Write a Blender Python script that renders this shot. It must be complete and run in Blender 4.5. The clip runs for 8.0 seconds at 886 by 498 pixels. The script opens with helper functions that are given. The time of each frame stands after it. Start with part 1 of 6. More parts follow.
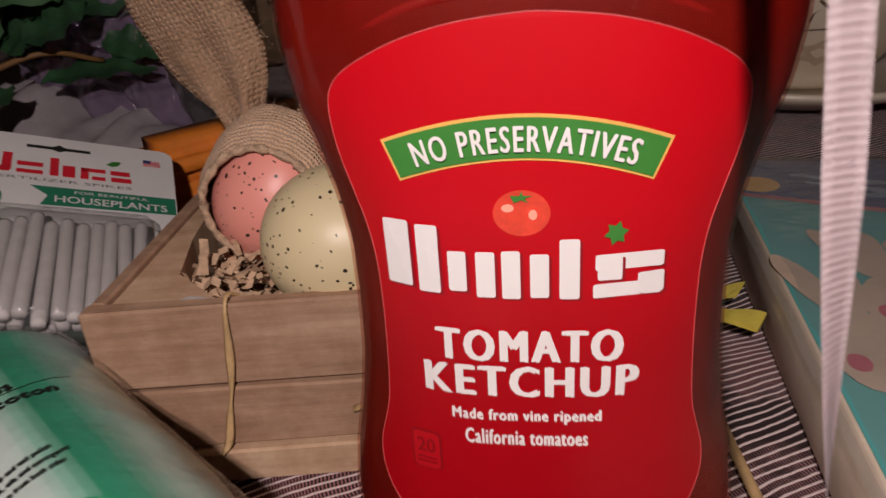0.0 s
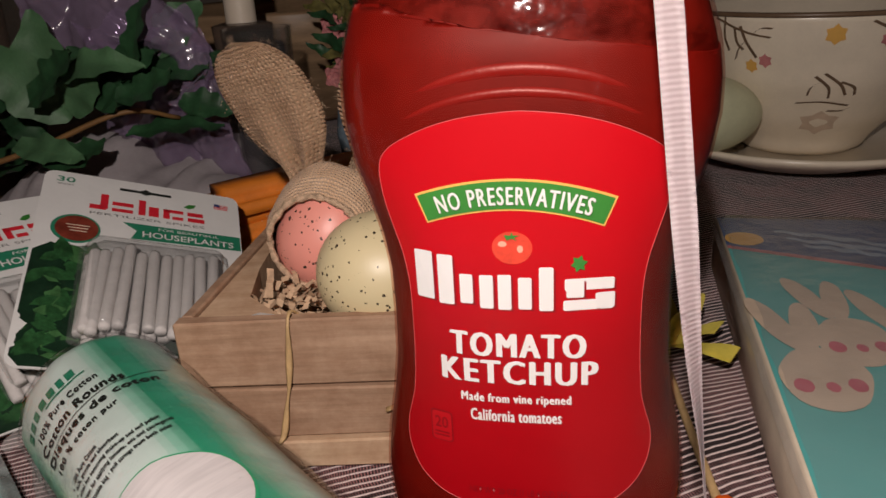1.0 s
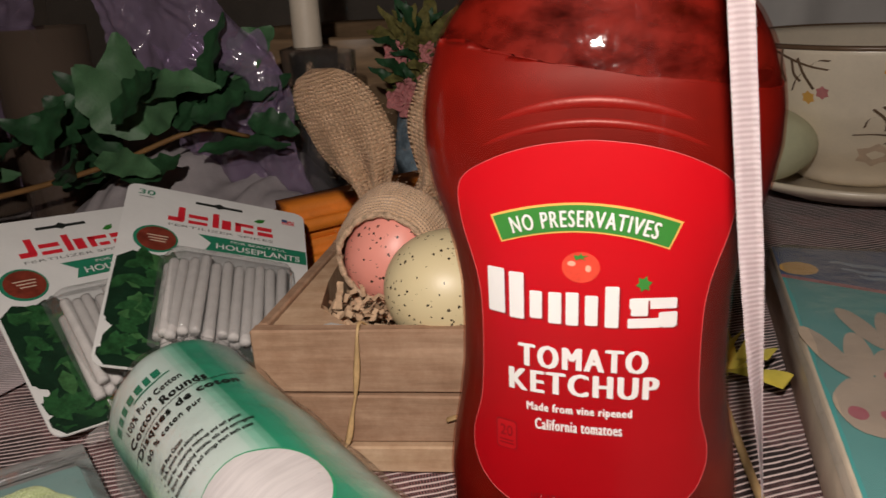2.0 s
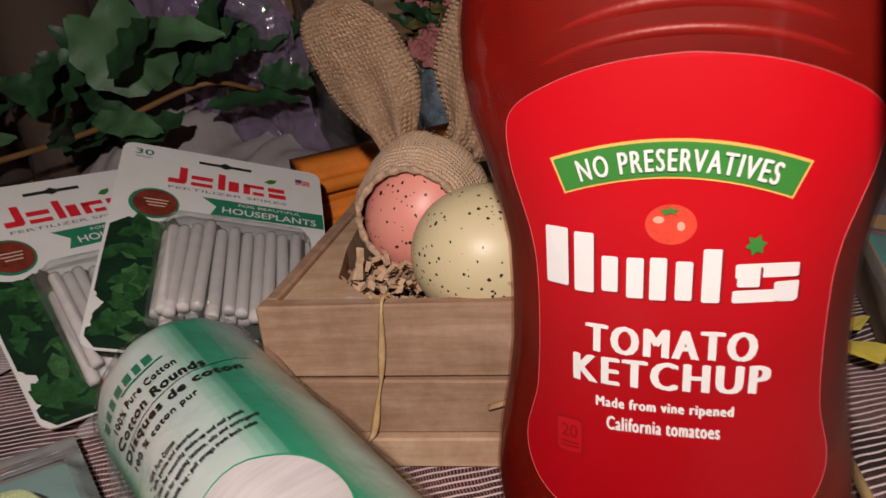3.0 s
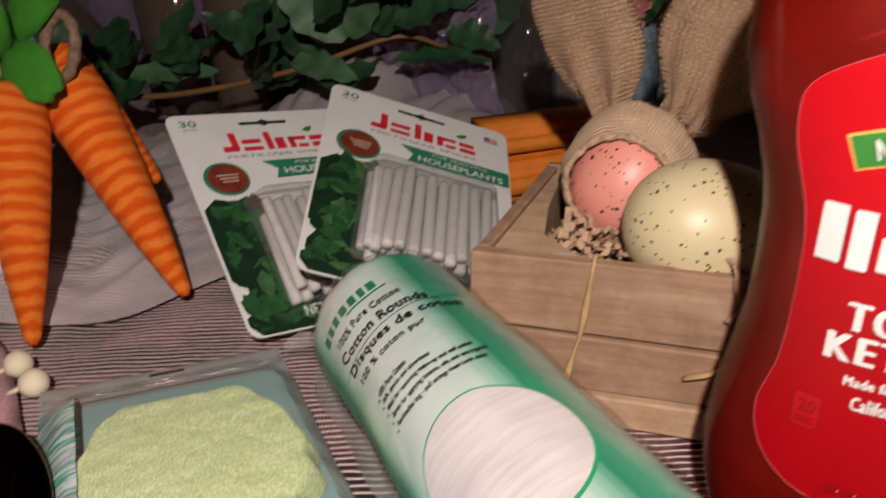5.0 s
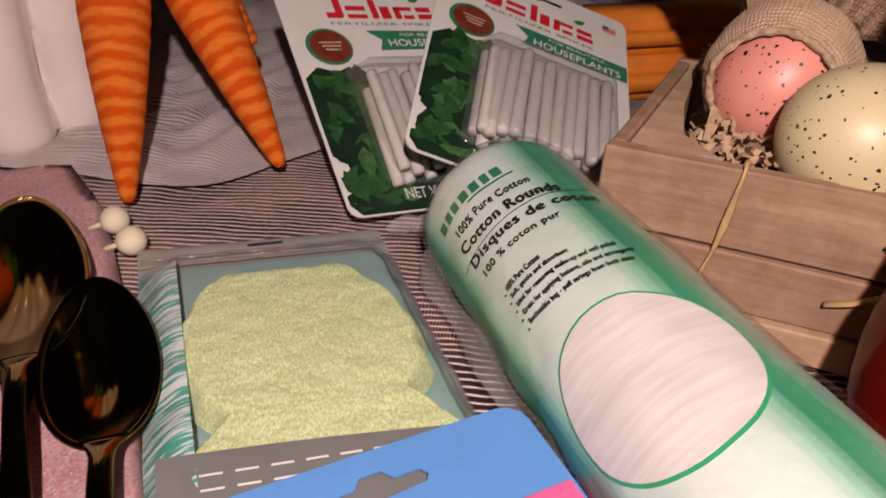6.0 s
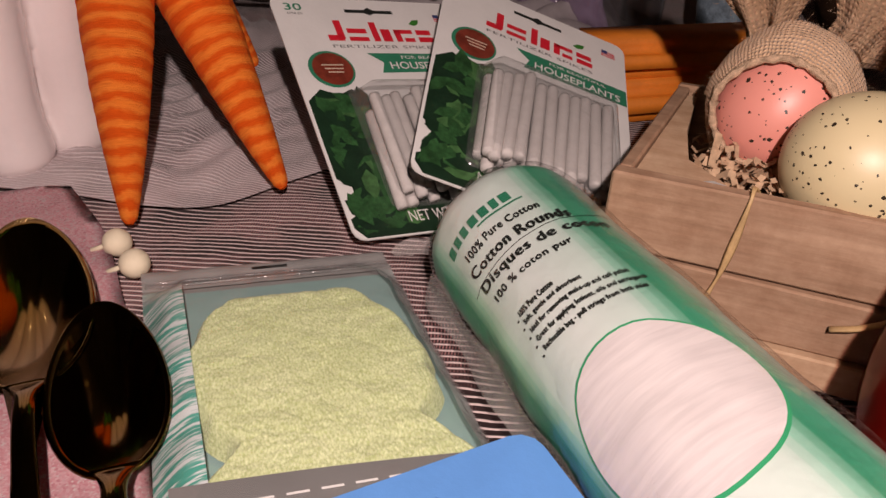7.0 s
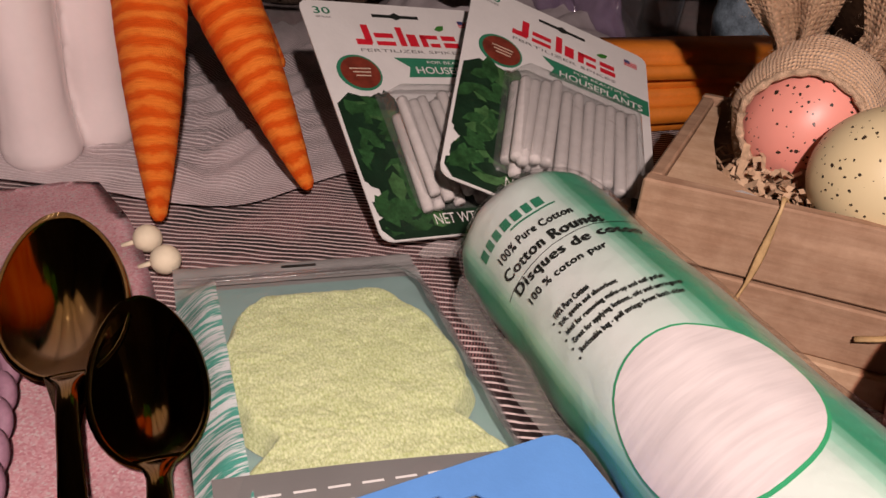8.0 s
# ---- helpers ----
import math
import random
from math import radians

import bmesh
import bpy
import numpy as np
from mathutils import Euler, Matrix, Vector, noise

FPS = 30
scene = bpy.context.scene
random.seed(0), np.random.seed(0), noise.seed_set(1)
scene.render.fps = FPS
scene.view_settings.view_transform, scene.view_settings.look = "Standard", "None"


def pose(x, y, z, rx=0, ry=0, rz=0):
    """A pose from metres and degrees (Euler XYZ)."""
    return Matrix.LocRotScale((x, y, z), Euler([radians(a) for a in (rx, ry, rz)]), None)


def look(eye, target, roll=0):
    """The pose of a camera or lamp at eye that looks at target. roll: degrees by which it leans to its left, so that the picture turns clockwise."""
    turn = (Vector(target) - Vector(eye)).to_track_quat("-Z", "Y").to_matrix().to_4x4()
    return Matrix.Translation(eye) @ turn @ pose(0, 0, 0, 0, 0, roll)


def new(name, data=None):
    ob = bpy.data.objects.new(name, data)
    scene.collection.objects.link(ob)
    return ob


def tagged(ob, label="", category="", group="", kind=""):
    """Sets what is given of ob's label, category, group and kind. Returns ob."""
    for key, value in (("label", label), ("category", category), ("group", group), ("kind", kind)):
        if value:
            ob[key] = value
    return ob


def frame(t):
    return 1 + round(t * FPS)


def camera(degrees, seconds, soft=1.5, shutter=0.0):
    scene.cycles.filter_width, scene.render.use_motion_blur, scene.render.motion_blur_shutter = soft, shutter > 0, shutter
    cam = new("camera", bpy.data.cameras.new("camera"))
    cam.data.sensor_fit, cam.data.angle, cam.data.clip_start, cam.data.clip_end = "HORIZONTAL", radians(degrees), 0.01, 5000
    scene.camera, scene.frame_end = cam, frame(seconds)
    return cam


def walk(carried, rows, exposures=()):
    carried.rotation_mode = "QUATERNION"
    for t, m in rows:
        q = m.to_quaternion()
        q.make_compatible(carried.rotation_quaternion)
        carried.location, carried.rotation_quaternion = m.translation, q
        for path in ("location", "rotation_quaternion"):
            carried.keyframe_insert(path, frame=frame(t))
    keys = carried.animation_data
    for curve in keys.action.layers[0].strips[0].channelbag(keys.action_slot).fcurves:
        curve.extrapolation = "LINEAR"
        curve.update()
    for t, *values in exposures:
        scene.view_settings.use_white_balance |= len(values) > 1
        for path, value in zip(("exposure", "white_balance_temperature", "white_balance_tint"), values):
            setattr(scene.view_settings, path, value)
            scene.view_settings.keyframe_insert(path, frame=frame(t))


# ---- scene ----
cam = camera(60.2, 8.0, 1.5, 0.4)
PATH = [
    (0, (0.003, 0.004, 0.155), (-0.251, 1.791, -0.708), -4.1),
    (0.5, (0.007, -0.029, 0.165), (-0.279, 1.786, -0.627), -3.3),
    (1, (0.014, -0.044, 0.171), (-0.326, 1.785, -0.565), -3.4),
    (1.5, (0.011, -0.048, 0.169), (-0.376, 1.786, -0.528), -3.1),
    (2, (0.009, -0.058, 0.175), (-0.441, 1.769, -0.502), -2.8),
    (2.2, (0.006, -0.056, 0.174), (-0.47, 1.762, -0.511), -3.1),
    (3.5, (-0.008, 0.009, 0.154), (-0.518, 1.759, -0.669), -5.1),
    (4, (-0.011, 0.025, 0.154), (-0.531, 1.755, -0.705), -5.0),
    (4.5, (-0.021, 0.01, 0.154), (-0.628, 1.721, -0.686), -3.7),
    (4.8, (-0.027, -0.036, 0.166), (-0.746, 1.645, -0.645), -1.8),
    (5, (-0.033, -0.041, 0.159), (-0.799, 1.617, -0.656), -0.8),
    (5.2, (-0.039, -0.039, 0.151), (-0.841, 1.593, -0.681), 0.1),
    (6.3, (-0.066, -0.04, 0.148), (-0.847, 1.443, -0.944), 4.0),
    (6.5, (-0.068, -0.042, 0.15), (-0.844, 1.474, -0.897), 4.9),
    (7, (-0.067, -0.042, 0.15), (-0.856, 1.492, -0.863), 3.7),
    (7.5, (-0.071, -0.046, 0.15), (-0.86, 1.494, -0.853), 4.3),
    (8, (-0.074, -0.05, 0.15), (-0.865, 1.491, -0.848), 5.0),
]
walk(cam, [(t, look(eye, target, roll)) for t, eye, target, roll in PATH],
     [(0.0, -0.2, 6500, 22), (1.0, 0.06, 6500, 14), (2.2, 0.12, 6500, 10), (3.5, 0.06, 6500, 18), (4.5, 0.08, 6500, 16), (5.0, 0.36, 6600, 14), (6.3, 0.38, 7000, 27), (8.0, 0.40, 7000, 27)])

# ---- world and light ----
world = bpy.data.worlds.new("room_dusk")
scene.world = world
world.use_nodes = True
world.node_tree.nodes["Background"].inputs["Color"].default_value = (1.0, 0.78, 0.6, 1)
world.node_tree.nodes["Background"].inputs["Strength"].default_value = 0.03
flash = new("phone_torch", bpy.data.lights.new("phone_torch", "SPOT"))
flash.data.energy, flash.data.shadow_soft_size = 5.1, 0.005
flash.data.spot_size, flash.data.spot_blend = radians(155), 0.35
flash.data.color = (1.0, 0.90, 0.82)
flash.matrix_world = look((-0.002, -0.112, 0.262), (-0.10, 0.18, 0.03))


# ---- materials ----
def ramp(nt, stops, mode="LINEAR"):
    r = nt.nodes.new("ShaderNodeValToRGB")
    r.color_ramp.interpolation = mode
    while len(r.color_ramp.elements) < len(stops):
        r.color_ramp.elements.new(0.5)
    for e, (p, c) in zip(r.color_ramp.elements, stops):
        e.position, e.color = p, (*c, 1) if len(c) == 3 else c
    return r


def base(name):
    m = bpy.data.materials.new(name)
    m.use_nodes = True
    nt = m.node_tree
    return m, nt, nt.nodes["Principled BSDF"], nt.nodes["Material Output"]


def coords(nt, kind="Object", scale=(1, 1, 1), rot=(0, 0, 0)):
    c = nt.nodes.new("ShaderNodeTexCoord")
    mp = nt.nodes.new("ShaderNodeMapping")
    mp.inputs["Scale"].default_value = scale
    mp.inputs["Rotation"].default_value = rot
    nt.links.new(c.outputs[kind], mp.inputs["Vector"])
    return mp.outputs["Vector"]


def noise_tex(nt, vec, scale, detail=4, rough=0.6):
    n = nt.nodes.new("ShaderNodeTexNoise")
    n.inputs["Scale"].default_value, n.inputs["Detail"].default_value, n.inputs["Roughness"].default_value = scale, detail, rough
    nt.links.new(vec, n.inputs["Vector"])
    return n.outputs["Fac"]


def mixc(nt, fac, a, b, mode="MIX"):
    n = nt.nodes.new("ShaderNodeMix")
    n.data_type, n.blend_type = "RGBA", mode
    for sock, v in ((n.inputs[0], fac), (n.inputs[6], a), (n.inputs[7], b)):
        if hasattr(v, "is_linked"):
            nt.links.new(v, sock)
        elif isinstance(v, (int, float)):
            sock.default_value = v
        else:
            sock.default_value = (*v, 1)
    return n.outputs[2]


def bump(nt, bsdf, height, strength, dist=0.001):
    b = nt.nodes.new("ShaderNodeBump")
    b.inputs["Strength"].default_value, b.inputs["Distance"].default_value = strength, dist
    nt.links.new(height, b.inputs["Height"])
    nt.links.new(b.outputs["Normal"], bsdf.inputs["Normal"])


def pmat(name, col, rough=0.5, metal=0.0, var=0.15, scale=60, fine=600, bmp=0.15, stretch=(1, 1, 1), coat=0.0, spec=0.5, dist=0.0006):
    """Plain surface with two scales of variation and fine relief."""
    m, nt, p, _ = base(name)
    v = coords(nt, "Object", stretch)
    a, b = noise_tex(nt, v, scale), noise_tex(nt, v, fine, 3)
    lo, hi = [c * (1 - var) for c in col], [min(1, c * (1 + var)) for c in col]
    c1 = mixc(nt, ramp_fac(nt, a, 0.3, 0.7), lo, hi)
    c2 = mixc(nt, ramp_fac(nt, b, 0.25, 0.75), [c * (1 - var * 0.6) for c in (1, 1, 1)], (1, 1, 1))
    nt.links.new(mixc(nt, 1.0, c1, c2, "MULTIPLY"), p.inputs["Base Color"])
    p.inputs["Roughness"].default_value, p.inputs["Metallic"].default_value = rough, metal
    p.inputs["Coat Weight"].default_value, p.inputs["Specular IOR Level"].default_value = coat, spec
    if bmp:
        bump(nt, p, b, bmp, dist)
    return m


def ramp_fac(nt, fac, lo, hi):
    n = nt.nodes.new("ShaderNodeMapRange")
    n.inputs["From Min"].default_value, n.inputs["From Max"].default_value = lo, hi
    nt.links.new(fac, n.inputs["Value"])
    return n.outputs["Result"]


def film_mat(name, tint=(1, 1, 1), gloss=0.12, rough=0.08, haze=0.0, haze_col=(0.8, 0.8, 0.8), wrinkle=0.4, wscale=90, edge=0.55, ior=1.45):
    """Thin clear plastic: mostly see-through, glossy at glancing angles, wrinkled, a little milky."""
    m, nt, p, out = base(name)
    v = coords(nt)
    tr = nt.nodes.new("ShaderNodeBsdfTransparent")
    tr.inputs["Color"].default_value = (*tint, 1)
    gl = nt.nodes.new("ShaderNodeBsdfGlossy")
    gl.inputs["Roughness"].default_value = rough
    df = nt.nodes.new("ShaderNodeBsdfDiffuse")
    df.inputs["Color"].default_value = (*haze_col, 1)
    b = nt.nodes.new("ShaderNodeBump")
    b.inputs["Strength"].default_value, b.inputs["Distance"].default_value = wrinkle, 0.002
    nt.links.new(noise_tex(nt, v, wscale, 3, 0.5), b.inputs["Height"])
    nt.links.new(b.outputs["Normal"], gl.inputs["Normal"])
    fr = nt.nodes.new("ShaderNodeLayerWeight")
    fr.inputs["Blend"].default_value = 0.5
    nt.links.new(b.outputs["Normal"], fr.inputs["Normal"])
    pw = nt.nodes.new("ShaderNodeMath")
    pw.operation = "POWER"
    pw.inputs[1].default_value = 4.0
    nt.links.new(fr.outputs["Facing"], pw.inputs[0])
    add = nt.nodes.new("ShaderNodeMath")
    add.operation = "MULTIPLY_ADD"
    add.use_clamp = True
    nt.links.new(pw.outputs[0], add.inputs[0])
    add.inputs[1].default_value, add.inputs[2].default_value = edge, 0.03 + gloss * 0.12
    hz = nt.nodes.new("ShaderNodeMixShader")
    hz.inputs[0].default_value = haze
    nt.links.new(tr.outputs[0], hz.inputs[1])
    nt.links.new(df.outputs[0], hz.inputs[2])
    mx = nt.nodes.new("ShaderNodeMixShader")
    nt.links.new(add.outputs[0], mx.inputs[0])
    nt.links.new(hz.outputs[0], mx.inputs[1])
    nt.links.new(gl.outputs[0], mx.inputs[2])
    nt.links.new(mx.outputs[0], out.inputs["Surface"])
    return m


def wood_mat(name, col, dark, rot=(0, 0, 0)):
    m, nt, p, _ = base(name)
    v = coords(nt, "Object", (14, 120, 160), rot)
    a = noise_tex(nt, v, 1.6, 6, 0.65)
    blot = noise_tex(nt, coords(nt), 75, 5, 0.7)
    c = mixc(nt, ramp_fac(nt, a, 0.3, 0.75), dark, col)
    c = mixc(nt, ramp_fac(nt, blot, 0.35, 0.7), mixc(nt, 1.0, c, (0.74, 0.66, 0.62), "MULTIPLY"), c)
    nt.links.new(c, p.inputs["Base Color"])
    p.inputs["Roughness"].default_value, p.inputs["Specular IOR Level"].default_value = 0.75, 0.25
    bump(nt, p, a, 0.25, 0.0006)
    return m


def speckle_mat(name, col, spots=(0.03, 0.02, 0.012)):
    """Egg shell with dark speckles of two sizes."""
    m, nt, p, _ = base(name)
    v = coords(nt)
    c = mixc(nt, noise_tex(nt, v, 70, 3), [q * 0.92 for q in col], col)
    warp = nt.nodes.new("ShaderNodeVectorMath")
    warp.operation = "ADD"
    nz = nt.nodes.new("ShaderNodeTexNoise")
    nz.inputs["Scale"].default_value = 500
    nt.links.new(v, nz.inputs["Vector"])
    sc = nt.nodes.new("ShaderNodeVectorMath")
    sc.operation = "SCALE"
    sc.inputs["Scale"].default_value = 0.0012
    nt.links.new(nz.outputs["Color"], sc.inputs[0])
    nt.links.new(v, warp.inputs[0])
    nt.links.new(sc.outputs[0], warp.inputs[1])
    for scale, r, keep in ((240, 0.110, 0.52), (560, 0.16, 0.30)):
        vo = nt.nodes.new("ShaderNodeTexVoronoi")
        vo.inputs["Scale"].default_value = scale
        nt.links.new(warp.outputs[0], vo.inputs["Vector"])
        sep = nt.nodes.new("ShaderNodeSeparateColor")
        nt.links.new(vo.outputs["Color"], sep.inputs[0])
        size = nt.nodes.new("ShaderNodeMapRange")
        size.inputs["From Min"].default_value, size.inputs["From Max"].default_value = keep, 1.0
        size.inputs["To Min"].default_value, size.inputs["To Max"].default_value = 0.0, r * 2.0
        nt.links.new(sep.outputs[0], size.inputs["Value"])
        lt = nt.nodes.new("ShaderNodeMath")
        lt.operation = "LESS_THAN"
        nt.links.new(vo.outputs["Distance"], lt.inputs[0])
        nt.links.new(size.outputs["Result"], lt.inputs[1])
        c = mixc(nt, lt.outputs[0], c, spots)
    nt.links.new(c, p.inputs["Base Color"])
    p.inputs["Roughness"].default_value = 0.42
    bump(nt, p, noise_tex(nt, v, 900, 2), 0.08, 0.0003)
    return m


def burlap_mat(name, col, step=0.0016):
    """Loose jute weave: over and under threads."""
    m, nt, p, _ = base(name)
    v = coords(nt, "UV", (1 / step, 1 / step, 1))
    w = []
    for k in range(2):
        t = nt.nodes.new("ShaderNodeTexWave")
        t.bands_direction = "XY"[k]
        t.inputs["Scale"].default_value = 0.32
        t.inputs["Distortion"].default_value = 4.2
        t.inputs["Detail"].default_value = 2
        t.inputs["Detail Scale"].default_value = 1.2
        nt.links.new(v, t.inputs["Vector"])
        w.append(t.outputs["Fac"])
    mx = nt.nodes.new("ShaderNodeMath")
    mx.operation = "MULTIPLY_ADD"
    mx.inputs[2].default_value = 0.12
    nt.links.new(w[0], mx.inputs[0])
    nt.links.new(w[1], mx.inputs[1])
    mm = nt.nodes.new("ShaderNodeMath")
    mm.operation = "MAXIMUM"
    nt.links.new(mx.outputs[0], mm.inputs[0])
    ml = nt.nodes.new("ShaderNodeMath")
    ml.operation = "MULTIPLY"
    ml.inputs[1].default_value = 0.25
    nt.links.new(w[1], ml.inputs[0])
    nt.links.new(ml.outputs[0], mm.inputs[1])
    n = noise_tex(nt, coords(nt), 120, 4)
    c = mixc(nt, mm.outputs[0], [q * 0.62 for q in col], col)
    c = mixc(nt, ramp_fac(nt, n, 0.3, 0.7), mixc(nt, 1.0, c, (0.8, 0.75, 0.7), "MULTIPLY"), c)
    nt.links.new(c, p.inputs["Base Color"])
    p.inputs["Roughness"].default_value, p.inputs["Specular IOR Level"].default_value = 0.95, 0.1
    p.inputs["Sheen Weight"].default_value = 0.15
    bump(nt, p, mm.outputs[0], 0.9, 0.0009)
    return m


def net_mat(name, thread, gap, under, row=0.0022, turn=0.0, cover=0.45):
    """Woven net: pale weft rows over darker cloth with fine warp threads, and patches where the rows crowd."""
    m, nt, p, _ = base(name)
    v = coords(nt, "Object", (1, 1, 1), (0, 0, turn))
    wv = nt.nodes.new("ShaderNodeTexNoise")
    wv.inputs["Scale"].default_value, wv.inputs["Detail"].default_value = 16, 2
    nt.links.new(v, wv.inputs["Vector"])
    sc = nt.nodes.new("ShaderNodeVectorMath")
    sc.operation = "SCALE"
    sc.inputs["Scale"].default_value = 0.012
    nt.links.new(wv.outputs["Color"], sc.inputs[0])
    ad = nt.nodes.new("ShaderNodeVectorMath")
    nt.links.new(v, ad.inputs[0])
    nt.links.new(sc.outputs[0], ad.inputs[1])

    def wave(direction, step, dist):
        t = nt.nodes.new("ShaderNodeTexWave")
        t.bands_direction = direction
        t.inputs["Scale"].default_value = 0.314 / step
        t.inputs["Distortion"].default_value, t.inputs["Detail"].default_value = dist, 2
        nt.links.new(ad.outputs[0], t.inputs["Vector"])
        return t.outputs["Fac"]

    rows, cols = wave("Y", row, 1.6), wave("X", row * 0.34, 1.2)
    patch = noise_tex(nt, ad.outputs[0], 30, 4)
    weft = ramp_fac(nt, rows, 1 - cover, 1 - cover + 0.18)
    wm = nt.nodes.new("ShaderNodeMath")
    wm.operation = "MULTIPLY"
    nt.links.new(ramp_fac(nt, cols, 0.45, 0.8), wm.inputs[0])
    nt.links.new(ramp_fac(nt, patch, 0.44, 0.58), wm.inputs[1])
    dark = mixc(nt, ramp_fac(nt, noise_tex(nt, v, 14, 3), 0.40, 0.62), [q * 0.6 for q in gap], [q * 1.6 for q in gap])
    c = mixc(nt, wm.outputs[0], dark, under)
    c = mixc(nt, weft, c, thread)
    c = mixc(nt, noise_tex(nt, v, 700, 2), mixc(nt, 1.0, c, (0.72, 0.69, 0.69), "MULTIPLY"), c)
    mxm = nt.nodes.new("ShaderNodeMath")
    mxm.operation = "MULTIPLY_ADD"
    mxm.inputs[1].default_value = 0.4
    nt.links.new(wm.outputs[0], mxm.inputs[0])
    nt.links.new(weft, mxm.inputs[2])
    nt.links.new(c, p.inputs["Base Color"])
    p.inputs["Roughness"].default_value, p.inputs["Specular IOR Level"].default_value = 0.85, 0.2
    p.inputs["Sheen Weight"].default_value = 0.2
    bump(nt, p, mxm.outputs[0], 0.7, 0.0007)
    return m


M_table = wood_mat("table_wood", (0.16, 0.09, 0.05), (0.07, 0.035, 0.02))
M_cloth = net_mat("lace_cloth", (0.95, 0.77, 0.75), (0.022, 0.009, 0.009), (0.46, 0.20, 0.20), 0.0030, radians(-27), 0.30)
M_tulle = net_mat("grey_tulle", (0.84, 0.76, 0.77), (0.48, 0.40, 0.41), (0.70, 0.62, 0.63), 0.0019, radians(-20), 0.40)
M_wall = pmat("wall_paint", (0.74, 0.66, 0.58), 0.9, scale=3, fine=80)
M_dark = pmat("dark_cloth", (0.06, 0.045, 0.04), 0.95, scale=20, fine=300)
M_wood = wood_mat("crate_wood", (0.50, 0.335, 0.225), (0.31, 0.195, 0.125))
M_wood_pale = wood_mat("crate_base_wood", (0.66, 0.48, 0.33), (0.5, 0.34, 0.21))
M_raffia = pmat("raffia", (0.55, 0.36, 0.17), 0.6, var=0.25, scale=90, fine=900, bmp=0.4)
M_paper = pmat("white_card", (0.73, 0.72, 0.70), 0.45, var=0.04)
M_burlap = burlap_mat("jute_burlap", (0.93, 0.63, 0.41), 0.0019)
M_hem = pmat("jute_yarn", (0.66, 0.46, 0.31), 0.95, var=0.35, scale=500, fine=2200, bmp=0.9, dist=0.0012, spec=0.1)
M_pink_egg = speckle_mat("pink_shell", (0.80, 0.31, 0.25))
M_cream_egg = speckle_mat("cream_shell", (0.66, 0.55, 0.33))
M_excel = pmat("paper_shred", (0.52, 0.35, 0.22), 0.8, var=0.3, scale=200)
M_label = pmat("label_red", (0.46, 0.005, 0.010), 0.35, var=0.05, scale=20, bmp=0.02)


def label_print():
    """Bright red over the name, deeper red below it, as printed."""
    m, nt, p, _ = base("label_print")
    v = coords(nt)
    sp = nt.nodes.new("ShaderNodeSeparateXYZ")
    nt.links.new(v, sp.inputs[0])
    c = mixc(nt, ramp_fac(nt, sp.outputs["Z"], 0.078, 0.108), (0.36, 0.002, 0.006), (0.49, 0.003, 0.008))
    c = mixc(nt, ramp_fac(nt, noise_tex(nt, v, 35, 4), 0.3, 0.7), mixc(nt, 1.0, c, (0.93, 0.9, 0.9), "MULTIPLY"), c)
    nt.links.new(c, p.inputs["Base Color"])
    p.inputs["Roughness"].default_value, p.inputs["Specular IOR Level"].default_value = 0.36, 0.3
    bump(nt, p, noise_tex(nt, v, 60, 3), 0.05, 0.001)
    return m
M_label_dk = pmat("label_dark_red", (0.24, 0.003, 0.006), 0.4, var=0.05)
M_white_ink = pmat("white_ink", (0.72, 0.69, 0.67), 0.45, var=0.03)
M_black_ink = pmat("black_ink", (0.015, 0.018, 0.016), 0.5, var=0.1)
M_green_ink = pmat("green_ink", (0.035, 0.20, 0.03), 0.4, var=0.08)
M_gold_ink = pmat("gold_ink", (0.75, 0.42, 0.10), 0.4, var=0.08)
M_tom = pmat("tomato_ink", (0.72, 0.06, 0.03), 0.4, var=0.2, scale=150)
M_tom_hi = pmat("tomato_light_ink", (0.85, 0.35, 0.25), 0.4, var=0.1)
M_ketchup = pmat("ketchup", (0.168, 0.008, 0.004), 0.5, var=0.2, scale=45, fine=200, bmp=0.05, coat=0.0, spec=0.25)
M_shell = film_mat("clear_bottle", (0.92, 0.72, 0.68), 0.06, 0.05, 0.0, wrinkle=0.35, wscale=75, edge=0.20)


def smear_mat():
    """Streaks of sauce on clear plastic: patches of red between clear gaps."""
    m, nt, p, out = base("sauce_smear")
    v = coords(nt, "Object", (1, 1, 1.6))
    tr = nt.nodes.new("ShaderNodeBsdfTransparent")
    tr.inputs["Color"].default_value = (0.75, 0.30, 0.25, 1)
    p.inputs["Base Color"].default_value = (0.15, 0.010, 0.005, 1)
    p.inputs["Roughness"].default_value, p.inputs["Specular IOR Level"].default_value = 0.6, 0.15
    mx = nt.nodes.new("ShaderNodeMixShader")
    nt.links.new(ramp_fac(nt, noise_tex(nt, v, 75, 5), 0.26, 0.58), mx.inputs[0])
    nt.links.new(tr.outputs[0], mx.inputs[1])
    nt.links.new(p.outputs[0], mx.inputs[2])
    nt.links.new(mx.outputs[0], out.inputs["Surface"])
    bump(nt, p, noise_tex(nt, v, 120, 3), 0.35, 0.001)
    return m



